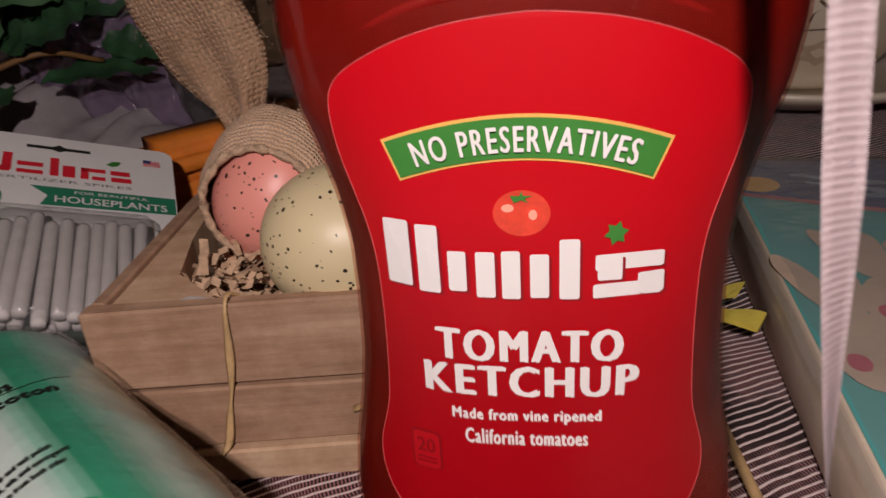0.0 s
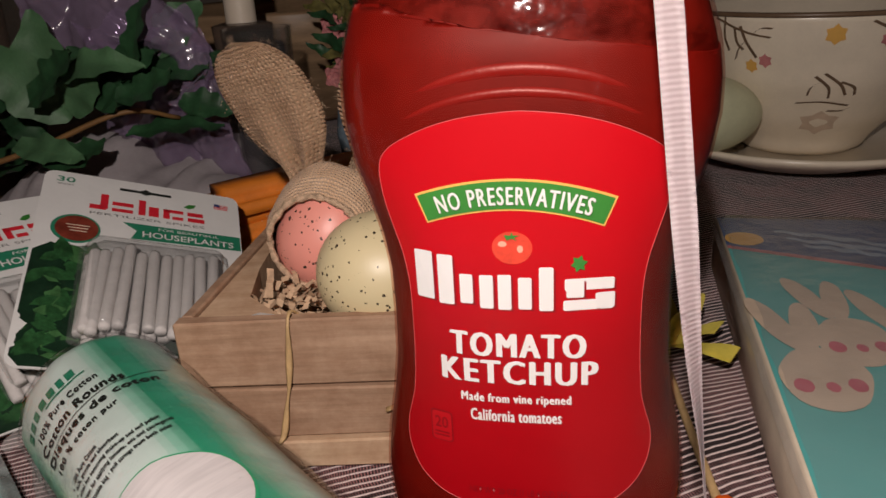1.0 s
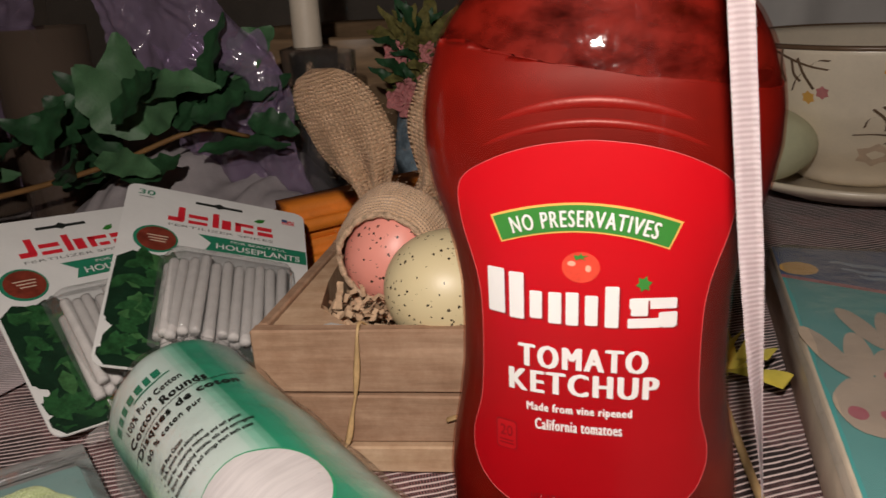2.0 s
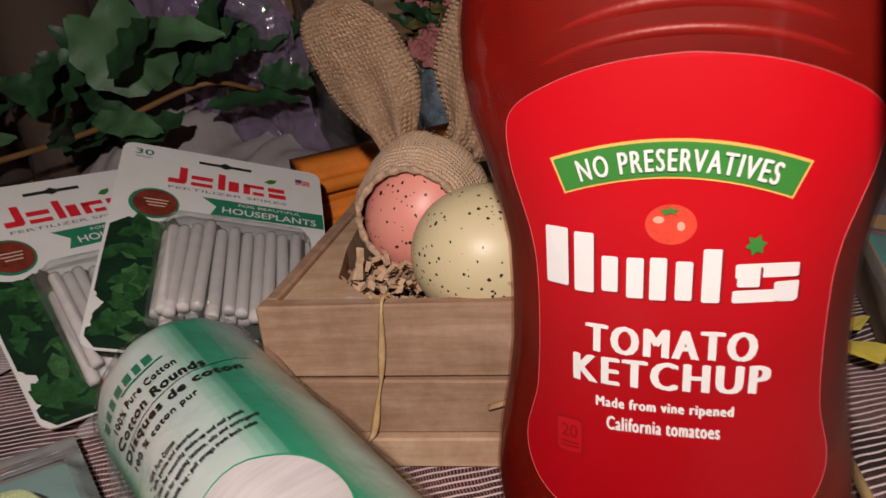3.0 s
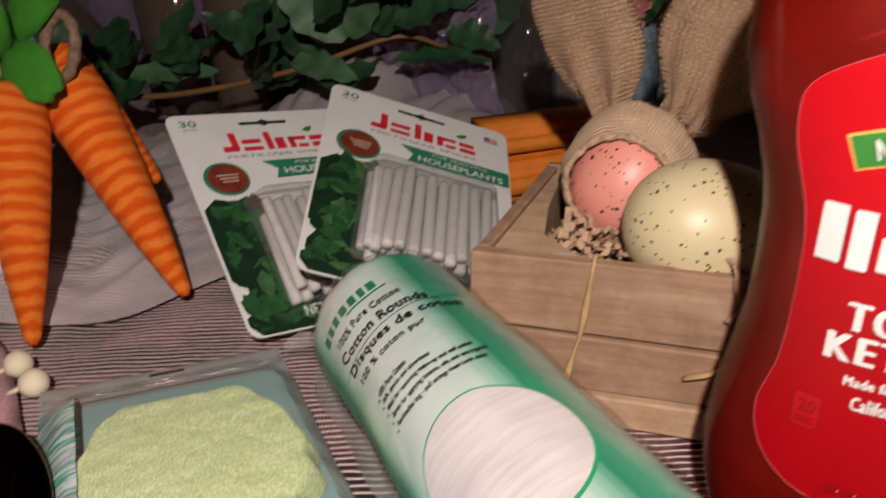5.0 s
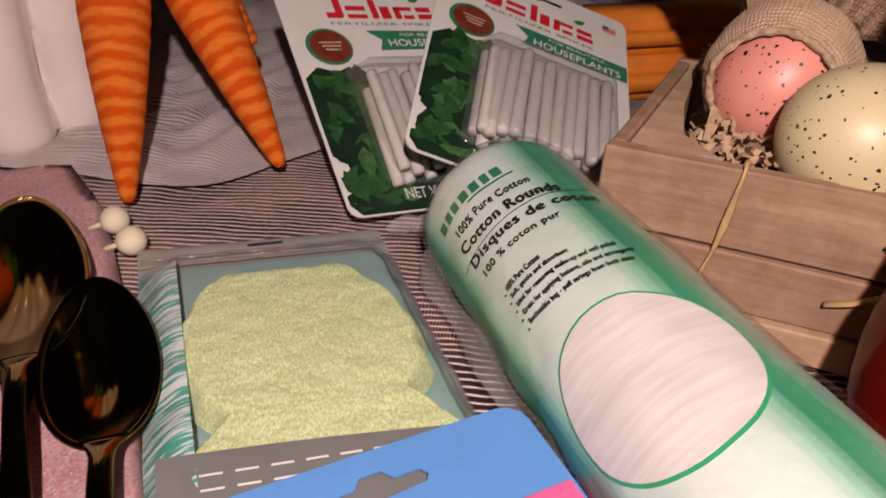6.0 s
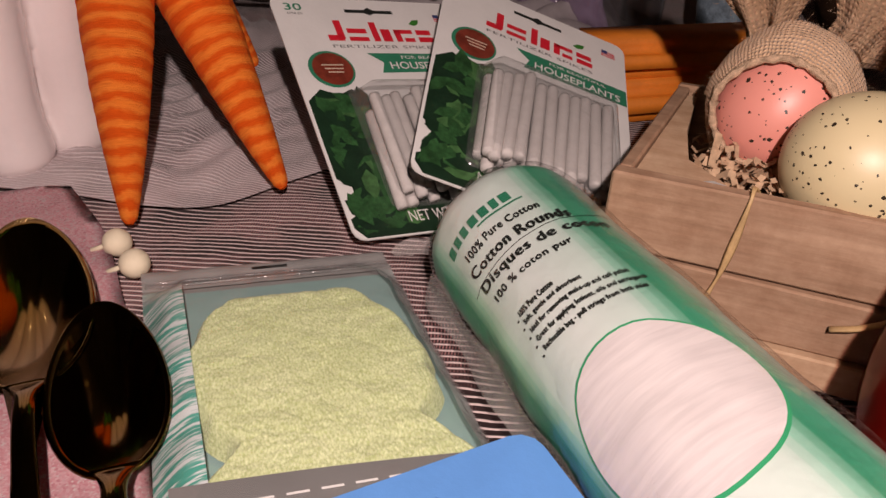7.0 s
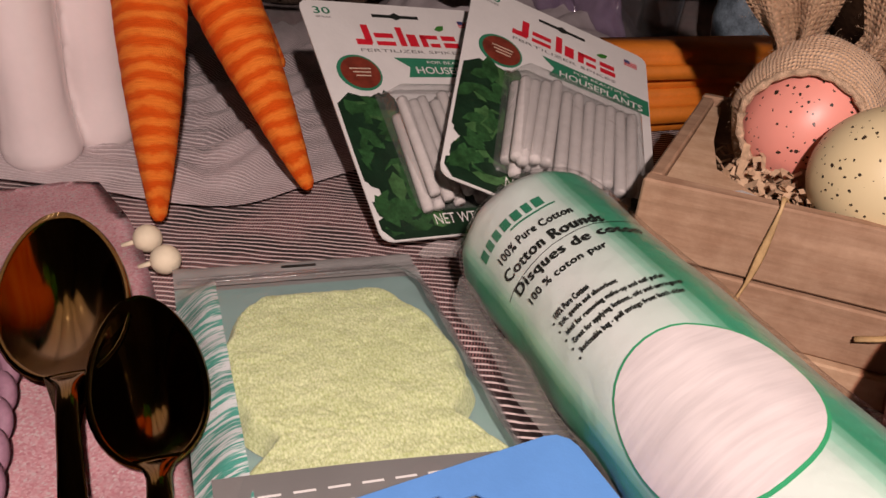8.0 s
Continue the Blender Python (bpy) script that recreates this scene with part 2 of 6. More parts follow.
M_cap = pmat("cap_plastic", (0.09, 0.005, 0.006), 0.3, var=0.08, coat=0.2)
M_white_cer = pmat("white_ceramic", (0.80, 0.71, 0.70), 0.12, var=0.03, bmp=0.02, coat=0.6)
M_leaf = pmat("silk_leaf", (0.022, 0.075, 0.029), 0.5, var=0.4, scale=60, fine=400, bmp=0.3)
M_leaf_pale = pmat("pale_silk_leaf", (0.065, 0.15, 0.068), 0.55, var=0.25, scale=40, bmp=0.3)
M_stem = pmat("brown_stem", (0.20, 0.10, 0.03), 0.6, var=0.3)
M_orange = pmat("orange_felt", (0.72, 0.20, 0.012), 0.75, var=0.15, scale=50, fine=1200, bmp=0.25)
M_jobe_green = pmat("print_green", (0.02, 0.20, 0.11), 0.4, var=0.08)
M_jobe_dark = pmat("print_dark_green", (0.008, 0.030, 0.014), 0.4, var=0.3, scale=120)
M_jobe_light = pmat("print_pale_leaf", (0.050, 0.145, 0.048), 0.4, var=0.4, scale=200)
M_jobe_leaf = pmat("print_leaf", (0.022, 0.088, 0.028), 0.4, var=0.45, scale=150)
M_red_ink = pmat("red_ink", (0.66, 0.02, 0.035), 0.4, var=0.06)
M_brown_ink = pmat("brown_ink", (0.20, 0.035, 0.02), 0.4, var=0.3, scale=200)
M_blue_ink = pmat("navy_ink", (0.04, 0.06, 0.18), 0.4)
M_spike = pmat("pressed_fertilizer", (0.57, 0.54, 0.52), 0.85, var=0.08, scale=200, fine=1500, bmp=0.4)
M_clear = film_mat("clear_blister", (0.97, 0.97, 0.97), 0.7, 0.07, 0.08, wrinkle=0.9, wscale=150)
M_film = film_mat("clear_film", (0.96, 0.96, 0.96), 0.3, 0.12, 0.10, wrinkle=0.8, wscale=110)
M_sleeve_film = film_mat("sleeve_film", (0.95, 0.95, 0.95), 0.5, 0.10, 0.26, (0.75, 0.70, 0.68), wrinkle=1.0, wscale=140)
M_gold = pmat("black_gold_metal", (0.20, 0.115, 0.025), 0.10, 1.0, var=0.06, bmp=0.01)
M_grey_ink = pmat("grey_print", (0.19, 0.185, 0.18), 0.5, var=0.06)
M_blue = pmat("sky_blue_card", (0.10, 0.29, 0.66), 0.4, var=0.05)
M_cotton = pmat("cotton_pads", (0.84, 0.79, 0.77), 0.95, var=0.05, scale=30, fine=700, bmp=0.3, stretch=(1, 1, 1))
M_pearl = pmat("cream_pompom", (0.78, 0.68, 0.50), 0.7, var=0.06, bmp=0.2)
M_book_teal = pmat("teal_print", (0.10, 0.42, 0.40), 0.4, var=0.08, scale=20)
M_book_navy = pmat("navy_print", (0.06, 0.10, 0.22), 0.4, var=0.2, scale=30)
M_pink_print = pmat("pink_print", (0.55, 0.11, 0.15), 0.5, var=0.15, scale=90)
M_cream_ink = pmat("cream_print", (0.62, 0.48, 0.36), 0.5, var=0.12, scale=60)
M_purple = film_mat("purple_cellophane", (0.76, 0.68, 0.82), 0.8, 0.14, 0.34, (0.44, 0.33, 0.50), 1.0, 60)
M_stone = pmat("cream_stoneware", (0.82, 0.72, 0.57), 0.3, var=0.08, scale=25, coat=0.3)
M_rim_brown = pmat("brown_glaze", (0.16, 0.10, 0.06), 0.35)
M_yellow = pmat("yellow_satin", (0.75, 0.62, 0.10), 0.35, var=0.15)
M_candle = pmat("candle_wax", (0.72, 0.62, 0.50), 0.5, var=0.05)
M_glass = film_mat("glass_ware", (0.85, 0.85, 0.85), 0.5, 0.03, 0.02, wrinkle=0.1, wscale=30, ior=1.5)
M_lilac = pmat("lilac_cord", (0.28, 0.145, 0.20), 0.6, var=0.15, scale=300)


# ---- mesh helpers ----
def part(name, bm, material, parent=None, label="", smooth=True):
    """Links a bmesh as one mesh object, under a thing or part."""
    me = bpy.data.meshes.new(name)
    bm.normal_update()
    bm.to_mesh(me)
    bm.free()
    if smooth and not name.endswith(("_line", "_word", "_bar", "_stalk", "mark_leaf", "_shine")):
        me.shade_smooth()
    me.materials.append(material)
    ob = new(name, me)
    if parent is not None:
        ob.parent = parent
    if label:
        ob["label"] = label
    return ob


def thing(name, label, category, place=(0, 0, 0), rz=0.0, group="", kind=""):
    ob = new(name)
    ob.empty_display_size = 0.02
    ob.matrix_world = pose(*place, 0, 0, rz)
    return tagged(ob, label, category, group, kind)


def bm_box(x0, x1, y0, y1, z0, z1, bevel=0.0, seg=2, rough=0.0):
    bm = bmesh.new()
    bmesh.ops.create_cube(bm, size=1)
    for v in bm.verts:
        v.co = Vector(((x0 + x1) / 2 + v.co.x * (x1 - x0), (y0 + y1) / 2 + v.co.y * (y1 - y0), (z0 + z1) / 2 + v.co.z * (z1 - z0)))
    if rough:
        for v in bm.verts:
            v.co += Vector((random.uniform(-1, 1), random.uniform(-1, 1), random.uniform(-1, 1))) * rough
    if bevel:
        bmesh.ops.bevel(bm, geom=bm.edges[:], offset=bevel, segments=seg, affect="EDGES")
    return bm


def bm_rings(rings, closed_ends=True):
    """Skin between rings of equal length."""
    bm = bmesh.new()
    rows = [[bm.verts.new(p) for p in r] for r in rings]
    n = len(rows[0])
    for a, b in zip(rows, rows[1:]):
        for i in range(n):
            bm.faces.new((a[i], a[(i + 1) % n], b[(i + 1) % n], b[i]))
    if closed_ends:
        bm.faces.new(rows[0][::-1])
        bm.faces.new(rows[-1])
    bmesh.ops.recalc_face_normals(bm, faces=bm.faces)
    return bm


def bm_grid(nu, nv, f, uv=None):
    """Grid sheet through f(u, v), u and v from 0 to 1; optional uv(u, v)."""
    bm = bmesh.new()
    lay = bm.loops.layers.uv.new("UVMap") if uv else None
    rows = [[bm.verts.new(f(i / nu, j / nv)) for i in range(nu + 1)] for j in range(nv + 1)]
    for j in range(nv):
        for i in range(nu):
            fc = bm.faces.new((rows[j][i], rows[j][i + 1], rows[j + 1][i + 1], rows[j + 1][i]))
            if uv:
                for lp, (a, b) in zip(fc.loops, ((i, j), (i + 1, j), (i + 1, j + 1), (i, j + 1))):
                    lp[lay].uv = uv(a / nu, b / nv)
    return bm


def bm_tube(points, radius, sides=10, flat=1.0):
    """Tube along points; radius a number or a function of 0 to 1."""
    pts = [Vector(p) for p in points]
    rings, side = [], None
    for i, p in enumerate(pts):
        d = (pts[min(i + 1, len(pts) - 1)] - pts[max(i - 1, 0)]).normalized()
        if side is None:
            side = d.cross(Vector((0, 0, 1)) if abs(d.z) < 0.9 else Vector((1, 0, 0))).normalized()
        side = (side - d * side.dot(d)).normalized()
        up = side.cross(d)
        r = radius(i / (len(pts) - 1)) if callable(radius) else radius
        rings.append([p + (side * math.cos(a) + up * math.sin(a) * flat) * r for a in (k * 2 * math.pi / sides for k in range(sides))])
    return bm_rings(rings)


def bm_revolve(profile, seg=32, cx=0.0, cy=0.0, squash=1.0):
    return bm_rings([[Vector((cx + r * math.cos(a), cy + r * squash * math.sin(a), z)) for a in (k * 2 * math.pi / seg for k in range(seg))] for r, z in profile])


def smooth_curve(pts, n):
    """Catmull-Rom through the points."""
    P = [Vector(p) for p in pts]
    P = [2 * P[0] - P[1]] + P + [2 * P[-1] - P[-2]]
    out = []
    for i in range(n):
        s = i / (n - 1) * (len(P) - 3)
        k = min(int(s), len(P) - 4)
        t = s - k
        a, b, c, d = P[k:k + 4]
        out.append(0.5 * ((2 * b) + (c - a) * t + (2 * a - 5 * b + 4 * c - d) * t * t + (3 * b - a - 3 * c + d) * t ** 3))
    return out


def lerp_table(table, x):
    """Smooth value between rows of (x, value)."""
    if x <= table[0][0]:
        return table[0][1]
    for (a, va), (b, vb) in zip(table, table[1:]):
        if x <= b:
            t = (x - a) / (b - a)
            return va + (vb - va) * t
    return table[-1][1]


def bm_poly(pts, f):
    """Flat polygon of (u, v) points laid on a surface f(u, v)."""
    bm = bmesh.new()
    bm.faces.new([bm.verts.new(f(u, v)) for u, v in pts])
    bmesh.ops.triangulate(bm, faces=bm.faces[:])
    return bm


def bm_patch(u0, u1, v0, v1, f, nu=8, nv=2):
    return bm_grid(nu, nv, lambda a, b: f(u0 + (u1 - u0) * a, v0 + (v1 - v0) * b))


def disc_pts(cu, cv, ru, rv=None, n=28):
    rv = rv or ru
    return [(cu + ru * math.cos(k * 2 * math.pi / n), cv + rv * math.sin(k * 2 * math.pi / n)) for k in range(n)]


def bm_words(text, f, u0, v0, width, height, bold=0.0, space=1.0, fat=0.0):
    """Words in the built-in font, fitted to width and height with the lower left corner at (u0, v0), laid on f(u, v)."""
    cu = bpy.data.curves.new("words", "FONT")
    cu.body, cu.size, cu.offset, cu.resolution_u, cu.space_character = text, 1.0, bold, 3, space
    ob = new("words", cu)
    me = bpy.data.meshes.new_from_object(ob.evaluated_get(bpy.context.evaluated_depsgraph_get()))
    bpy.data.objects.remove(ob)
    bpy.data.curves.remove(cu)
    bm = bmesh.new()
    bm.from_mesh(me)
    bpy.data.meshes.remove(me)
    xs, ys = [v.co.x for v in bm.verts], [v.co.y for v in bm.verts]
    x0, x1 = min(xs), max(xs)
    y0, y1 = min(ys), max(ys)
    flat_co = [(u0 + fat + (v.co.x - x0) / (x1 - x0) * (width - 2 * fat), v0 + (v.co.y - y0) / (y1 - y0) * height) for v in bm.verts]
    copies = [bm] + ([bm.copy(), bm.copy()] if fat else [])
    for b, du in zip(copies, (0.0, -fat, fat)):
        for v, (u, w) in zip(b.verts, flat_co):
            v.co = f(u + du, w)
        b.normal_update()
    for b, k in zip(copies[1:], (0.00015, 0.00030)):
        me = bpy.data.meshes.new("words")
        for v in b.verts:
            v.co += v.normal * k
        b.to_mesh(me)
        b.free()
        bm.from_mesh(me)
        bpy.data.meshes.remove(me)
    return bm


# ---- room and table ----
def slab(name, label, x0, x1, y0, y1, z0, z1, mat, category):
    ob = part(name, bm_box(x0, x1, y0, y1, z0, z1), mat, smooth=False)
    return tagged(ob, label, category, kind="structure")


slab("floor", "dark wooden floor under the table", -2, 2, -1.8, 2.4, -0.80, -0.74, M_table, "floor")
slab("wall_north", "dim painted wall behind the table", -2, 2, 2.4, 2.5, -0.74, 1.7, M_wall, "wall")
slab("wall_south", "dim painted wall", -2, 2, -1.9, -1.8, -0.74, 1.7, M_wall, "wall")
slab("wall_west", "dim painted wall", -2.1, -2, -1.8, 2.4, -0.74, 1.7, M_wall, "wall")
slab("wall_east", "dim painted wall", 2, 2.1, -1.8, 2.4, -0.74, 1.7, M_wall, "wall")
slab("ceiling", "dim white painted ceiling", -2, 2, -1.8, 2.4, 1.7, 1.78, M_wall, "ceiling")
table = thing("table", "dark wooden table under a lace cloth", "table", (0.1, 0.35, -0.74))
part("tabletop", bm_box(-0.9, 0.9, -0.6, 0.75, 0.70, 0.736, 0.004), M_table, table)
for sx in (-0.82, 0.82):
    for sy in (-0.52, 0.67):
        part("leg", bm_box(sx - 0.035, sx + 0.035, sy - 0.035, sy + 0.035, 0, 0.70, 0.004), M_table, table)


def cloth_top(u, v):
    x, y = -0.8 + 1.8 * u, -0.25 + 1.35 * v
    w = noise.noise(Vector((x * 9, y * 9, 3))) * 0.0012 + noise.noise(Vector((x * 30, y * 22, 7))) * 0.0006
    return Vector((x, y, -0.0018 + w))


tagged(part("tablecloth", bm_grid(150, 110, cloth_top), M_cloth), "mauve pink lace tablecloth with woven net rows", "tablecloth")

# ---- ketchup bottle ----
BX, BY = 0.002, 0.1485
BODY = [(0.000, 0.030), (0.003, 0.0355), (0.010, 0.0395), (0.020, 0.0422), (0.032, 0.0428), (0.043, 0.0415), (0.055, 0.0392), (0.068, 0.0375),
        (0.082, 0.0370), (0.094, 0.0372), (0.104, 0.0388), (0.113, 0.0413), (0.122, 0.0444), (0.132, 0.0460), (0.141, 0.0460), (0.149, 0.0448),
        (0.157, 0.0424), (0.164, 0.0386), (0.1695, 0.0342), (0.174, 0.0306)]
DEPTH = [(0.000, 0.022), (0.004, 0.027), (0.012, 0.0300), (0.03, 0.0312), (0.137, 0.0312), (0.150, 0.0306), (0.160, 0.0284), (0.168, 0.0258), (0.174, 0.0245)]


def ring(z, inset=0.0, n=64, ex=2.7):
    a, b = lerp_table(BODY, z) - inset, lerp_table(DEPTH, z) - inset
    out = []
    for k in range(n):
        t = k * 2 * math.pi / n
        c, s = math.cos(t), math.sin(t)
        out.append(Vector((a * math.copysign(abs(c) ** (2 / ex), c), b * math.copysign(abs(s) ** (2 / ex), s), z)))
    return out


def front(x, z, lift=0.0004, ex=2.7):
    """A point on the front of the bottle, x across and z up, lifted off it."""
    a, b = lerp_table(BODY, z), lerp_table(DEPTH, z)
    return Vector((x, -b * max(0.0, 1 - abs(x / a) ** ex) ** (1 / ex) - lift, z))


def zsteps(z0, z1, n):
    return [z0 + (z1 - z0) * i / n for i in range(n + 1)]


bottle = thing("ketchup_bottle", "red squeeze bottle of tomato ketchup with a red label", "bottle", (BX, BY, 0))
body_rings = [ring(z) for z in zsteps(0, 0.174, 66)]
for r in body_rings:
    z = r[0].z
    for p in r:
        p.y *= 1 + 0.010 * noise.noise(Vector((p.x * 40, z * 40, 2)))
part("shell", bm_rings(body_rings), M_shell, bottle, "clear plastic bottle shell")


def fill_level(p):
    """Height of the ketchup inside, sloping and smeared."""
    return 0.1535 - 0.19 * p.x + 0.0022 * noise.noise(Vector((p.x * 55, p.y * 55, 1))) + 0.0008 * noise.noise(Vector((p.x * 190, p.y * 190, 4)))


def inner_ring(z):
    """A ring just inside the shell, cut off at the fill level."""
    out = []
    for p in ring(z, 0.0006, 96):
        zc = min(z, fill_level(p))
        k = (lerp_table(BODY, zc) - 0.0006) / (lerp_table(BODY, z) - 0.0006)
        out.append(Vector((p.x * k, p.y * (lerp_table(DEPTH, zc) - 0.0006) / (lerp_table(DEPTH, z) - 0.0006), zc)))
    return out


core = [inner_ring(z) for z in zsteps(0.001, 0.1700, 68)]
core.append([Vector((p.x * 0.5, p.y * 0.5, p.z - 0.001)) for p in core[-1]])
part("ketchup", bm_rings(core), M_ketchup, bottle, "dark red ketchup filling")
part("ketchup_smear", bm_rings([ring(z, 0.0011, 96) for z in zsteps(0.138, 0.1735, 20)], False), smear_mat(), bottle, "thin smeared ketchup above the filling")


def rib(z0, sag, lift):
    """A moulded arch over the label."""
    pts = []
    for i in range(41):
        x = -0.034 + 0.068 * i / 40
        z = z0 - sag * (x / 0.036) ** 2 - 0.004 * (x / 0.036) ** 6
        pts.append(front(x, z, lift))
    return pts


M_rib = pmat("moulded_red_plastic", (0.24, 0.011, 0.007), 0.4, var=0.08, coat=0.0)
part("moulded_arch", bm_tube(rib(0.1462, 0.0115, -0.0024), lambda t: 0.0003 + 0.0020 * math.sin(math.pi * t) ** 0.5, 12), M_rib, bottle)
part("moulded_arch", bm_tube(rib(0.1415, 0.0105, -0.00175), lambda t: 0.0002 + 0.0014 * math.sin(math.pi * t) ** 0.5, 12), M_rib, bottle)

cap = part("cap", bm_rings([[Vector((a * math.cos(t), a * 0.82 * math.sin(t), z)) for t in (k * math.pi / 24 for k in range(48))]
                            for a, z in ((0.0285, 0.1732), (0.0305, 0.1735), (0.0315, 0.1750), (0.0315, 0.187), (0.031, 0.201), (0.027, 0.2065), (0.015, 0.208))]), M_cap, bottle, "dark red screw cap")

LABEL = [(0.0335, 0.012), (0.0350, 0.0190), (0.0375, 0.0240), (0.042, 0.0285), (0.048, 0.0310), (0.054, 0.0312), (0.060, 0.0297), (0.066, 0.0284), (0.078, 0.0277),
         (0.092, 0.0277), (0.100, 0.0286), (0.107, 0.0305), (0.113, 0.0322), (0.119, 0.0330), (0.124, 0.0326), (0.1275, 0.0300), (0.1305, 0.0250),
         (0.133, 0.0190), (0.1348, 0.0120), (0.1357, 0.0050), (0.136, 0.0006)]
label_curve = smooth_curve([(z, w, 0) for z, w in LABEL], 121)
LABEL_EDGE = sorted((p.x, p.y) for p in label_curve)
zs = [z for z, _ in LABEL_EDGE]


def label_sheet(u, v):
    z = zs[round(v * (len(zs) - 1))]
    return front((2 * u - 1) * max(0.0004, lerp_table(LABEL_EDGE, z)), 0.034 + (z - 0.034) * 1.018, 0.0005)


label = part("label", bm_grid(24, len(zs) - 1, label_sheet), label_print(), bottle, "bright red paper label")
part("label_rim", bm_tube([label_sheet(u, j / (len(zs) - 1)) for u, js in ((0.0, range(4, len(zs))), (1.0, range(len(zs) - 1, 3, -1))) for j in js], 0.00009, 6), pmat("pale_label_rim", (0.60, 0.10, 0.10), 0.5), label, "thin pale cut edge")


def on_label(lift):
    return lambda u, v: front(u - 0.002, v, 0.0005 + lift)


# green banner with a gold edge, bent on an arc
ARC_R, ARC_Z = 0.0600, 0.1227 - 0.0600


def on_arc(lift):
    return lambda u, v: front((ARC_R + v) * math.sin(u / ARC_R) - 0.002, ARC_Z + (ARC_R + v) * math.cos(u / ARC_R), 0.0005 + lift)


part("banner_edge", bm_patch(-0.0226, 0.0238, -0.0070, 0.0004, on_arc(0.0003), 40, 3), M_gold_ink, label)
part("banner", bm_patch(-0.0221, 0.0233, -0.0065, -0.0001, on_arc(0.0006), 40, 3), M_green_ink, label)
part("banner_word", bm_words("NO PRESERVATIVES", on_arc(0.0012), -0.0181, -0.0053, 0.0374, 0.0041, 0.0, 1.2, 0.00012), M_white_ink, label)
# round fruit picture over the name
part("tomato_picture", bm_poly(disc_pts(0.0, 0.1068, 0.0046, 0.0040), on_label(0.0003)), M_tom, label)
part("tomato_shine", bm_poly(disc_pts(-0.0022, 0.1078, 0.0010, 0.0007, 14), on_label(0.0005)), M_tom_hi, label)
part("tomato_shine", bm_poly(disc_pts(0.0018, 0.1066, 0.0007, 0.0009, 14), on_label(0.0005)), M_tom_hi, label)
star = [(0.0 + (0.0019 if k % 2 == 0 else 0.0005) * math.cos(k * math.pi / 5 + 0.3), 0.1096 + (0.0011 if k % 2 == 0 else 0.0004) * math.sin(k * math.pi / 5 + 0.3)) for k in range(10)]
part("tomato_stalk", bm_poly(star, on_label(0.0006)), M_green_ink, label)


def round_block(u0, u1, v0, v1, r, slant=0.0):
    pts = []
    for cu, cv, a0 in ((u1 - r, v1 - r, 0), (u0 + r, v1 - r, 90), (u0 + r, v0 + r, 180), (u1 - r, v0 + r, 270)):
        for k in range(4):
            a = radians(a0 + k * 30)
            pts.append((cu + r * math.cos(a), cv + r * math.sin(a)))
    return [(u, v + slant * u) for u, v in pts]


# the maker's mark, as plain bars
MARK = [(-0.0235, -0.0190, 0.0925, 0.1050), (-0.0178, -0.0140, 0.0918, 0.1045), (-0.0125, -0.0094, 0.0925, 0.1000), (-0.0078, -0.0046, 0.0915, 0.1000), (-0.0035, -0.0004, 0.0913, 0.1002),
        (0.0012, 0.0043, 0.0915, 0.0996), (0.0060, 0.0093, 0.0912, 0.1022), (0.0118, 0.0230, 0.0963, 0.0992), (0.0122, 0.0162, 0.0945, 0.0990), (0.0188, 0.0232, 0.0915, 0.0955), (0.0115, 0.0228, 0.0912, 0.0938)]
for u0, u1, v0, v1 in MARK:
    part("mark_shadow", bm_poly(round_block(u0 + 0.0004, u1 + 0.0005, v0 - 0.0005, v1 - 0.0005, 0.0004), on_label(0.00025)), M_label_dk, label)
for u0, u1, v0, v1 in MARK:
    part("mark_bar", bm_poly(round_block(u0, u1, v0, v1, 0.0004), on_label(0.0005)), M_white_ink, label)
leafp = [(0.0150 + r * math.cos(a), 0.1030 + r * 1.1 * math.sin(a)) for r, a in ((0.002 if k % 2 == 0 else 0.0012, k * math.pi / 6 + 0.2) for k in range(12))]
part("mark_leaf", bm_poly(leafp, on_label(0.0006)), M_green_ink, label)
part("name_line", bm_words("TOMATO", on_label(0.0005), -0.0156, 0.0787, 0.0325, 0.0064, 0.0, 1.25, 0.00042), M_white_ink, label)
part("name_line", bm_words("KETCHUP", on_label(0.0005), -0.0182, 0.0713, 0.0380, 0.0064, 0.0, 1.22, 0.00042), M_white_ink, label)
part("small_line", bm_words("Made from vine ripened", on_label(0.0005), -0.0135, 0.0652, 0.0270, 0.0031, 0.0, 1.15, 0.00014), M_white_ink, label)
part("small_line", bm_words("California tomatoes", on_label(0.0005), -0.0113, 0.0604, 0.0225, 0.0033, 0.0, 1.15, 0.00014), M_white_ink, label)
part("calorie_box", bm_poly(round_block(-0.0222, -0.0162, 0.0520, 0.0612, 0.001), on_label(0.0003)), M_label_dk, label)
part("calorie_box", bm_poly(round_block(-0.0218, -0.0166, 0.0524, 0.0608, 0.0009), on_label(0.0005)), M_label, label)
part("calorie_line", bm_words("20", on_label(0.0008), -0.0210, 0.0563, 0.0036, 0.0034, 0.02), M_label_dk, label)
for k in range(2):
    part("calorie_bar", bm_patch(-0.0212, -0.0172, 0.0538 + 0.001 * k, 0.0543 + 0.001 * k, on_label(0.0008), 3, 1), M_label_dk, label)
part("weight_line", bm_words("NET WT 20 OZ (1 LB 4 OZ) 567g", on_label(0.0005), -0.0125, 0.0372, 0.026, 0.0026, 0.01), M_label_dk, label)

# ---- crate with eggs ----
CX, CY, CR, SKEW = -0.1195, 0.1670, 8.0, 0.095
crate = thing("wooden_crate", "small raw wood berry crate tied with raffia, holding eggs", "crate", (CX, CY, 0), CR)
CW, CD, CH = 0.094, 0.100, 0.058


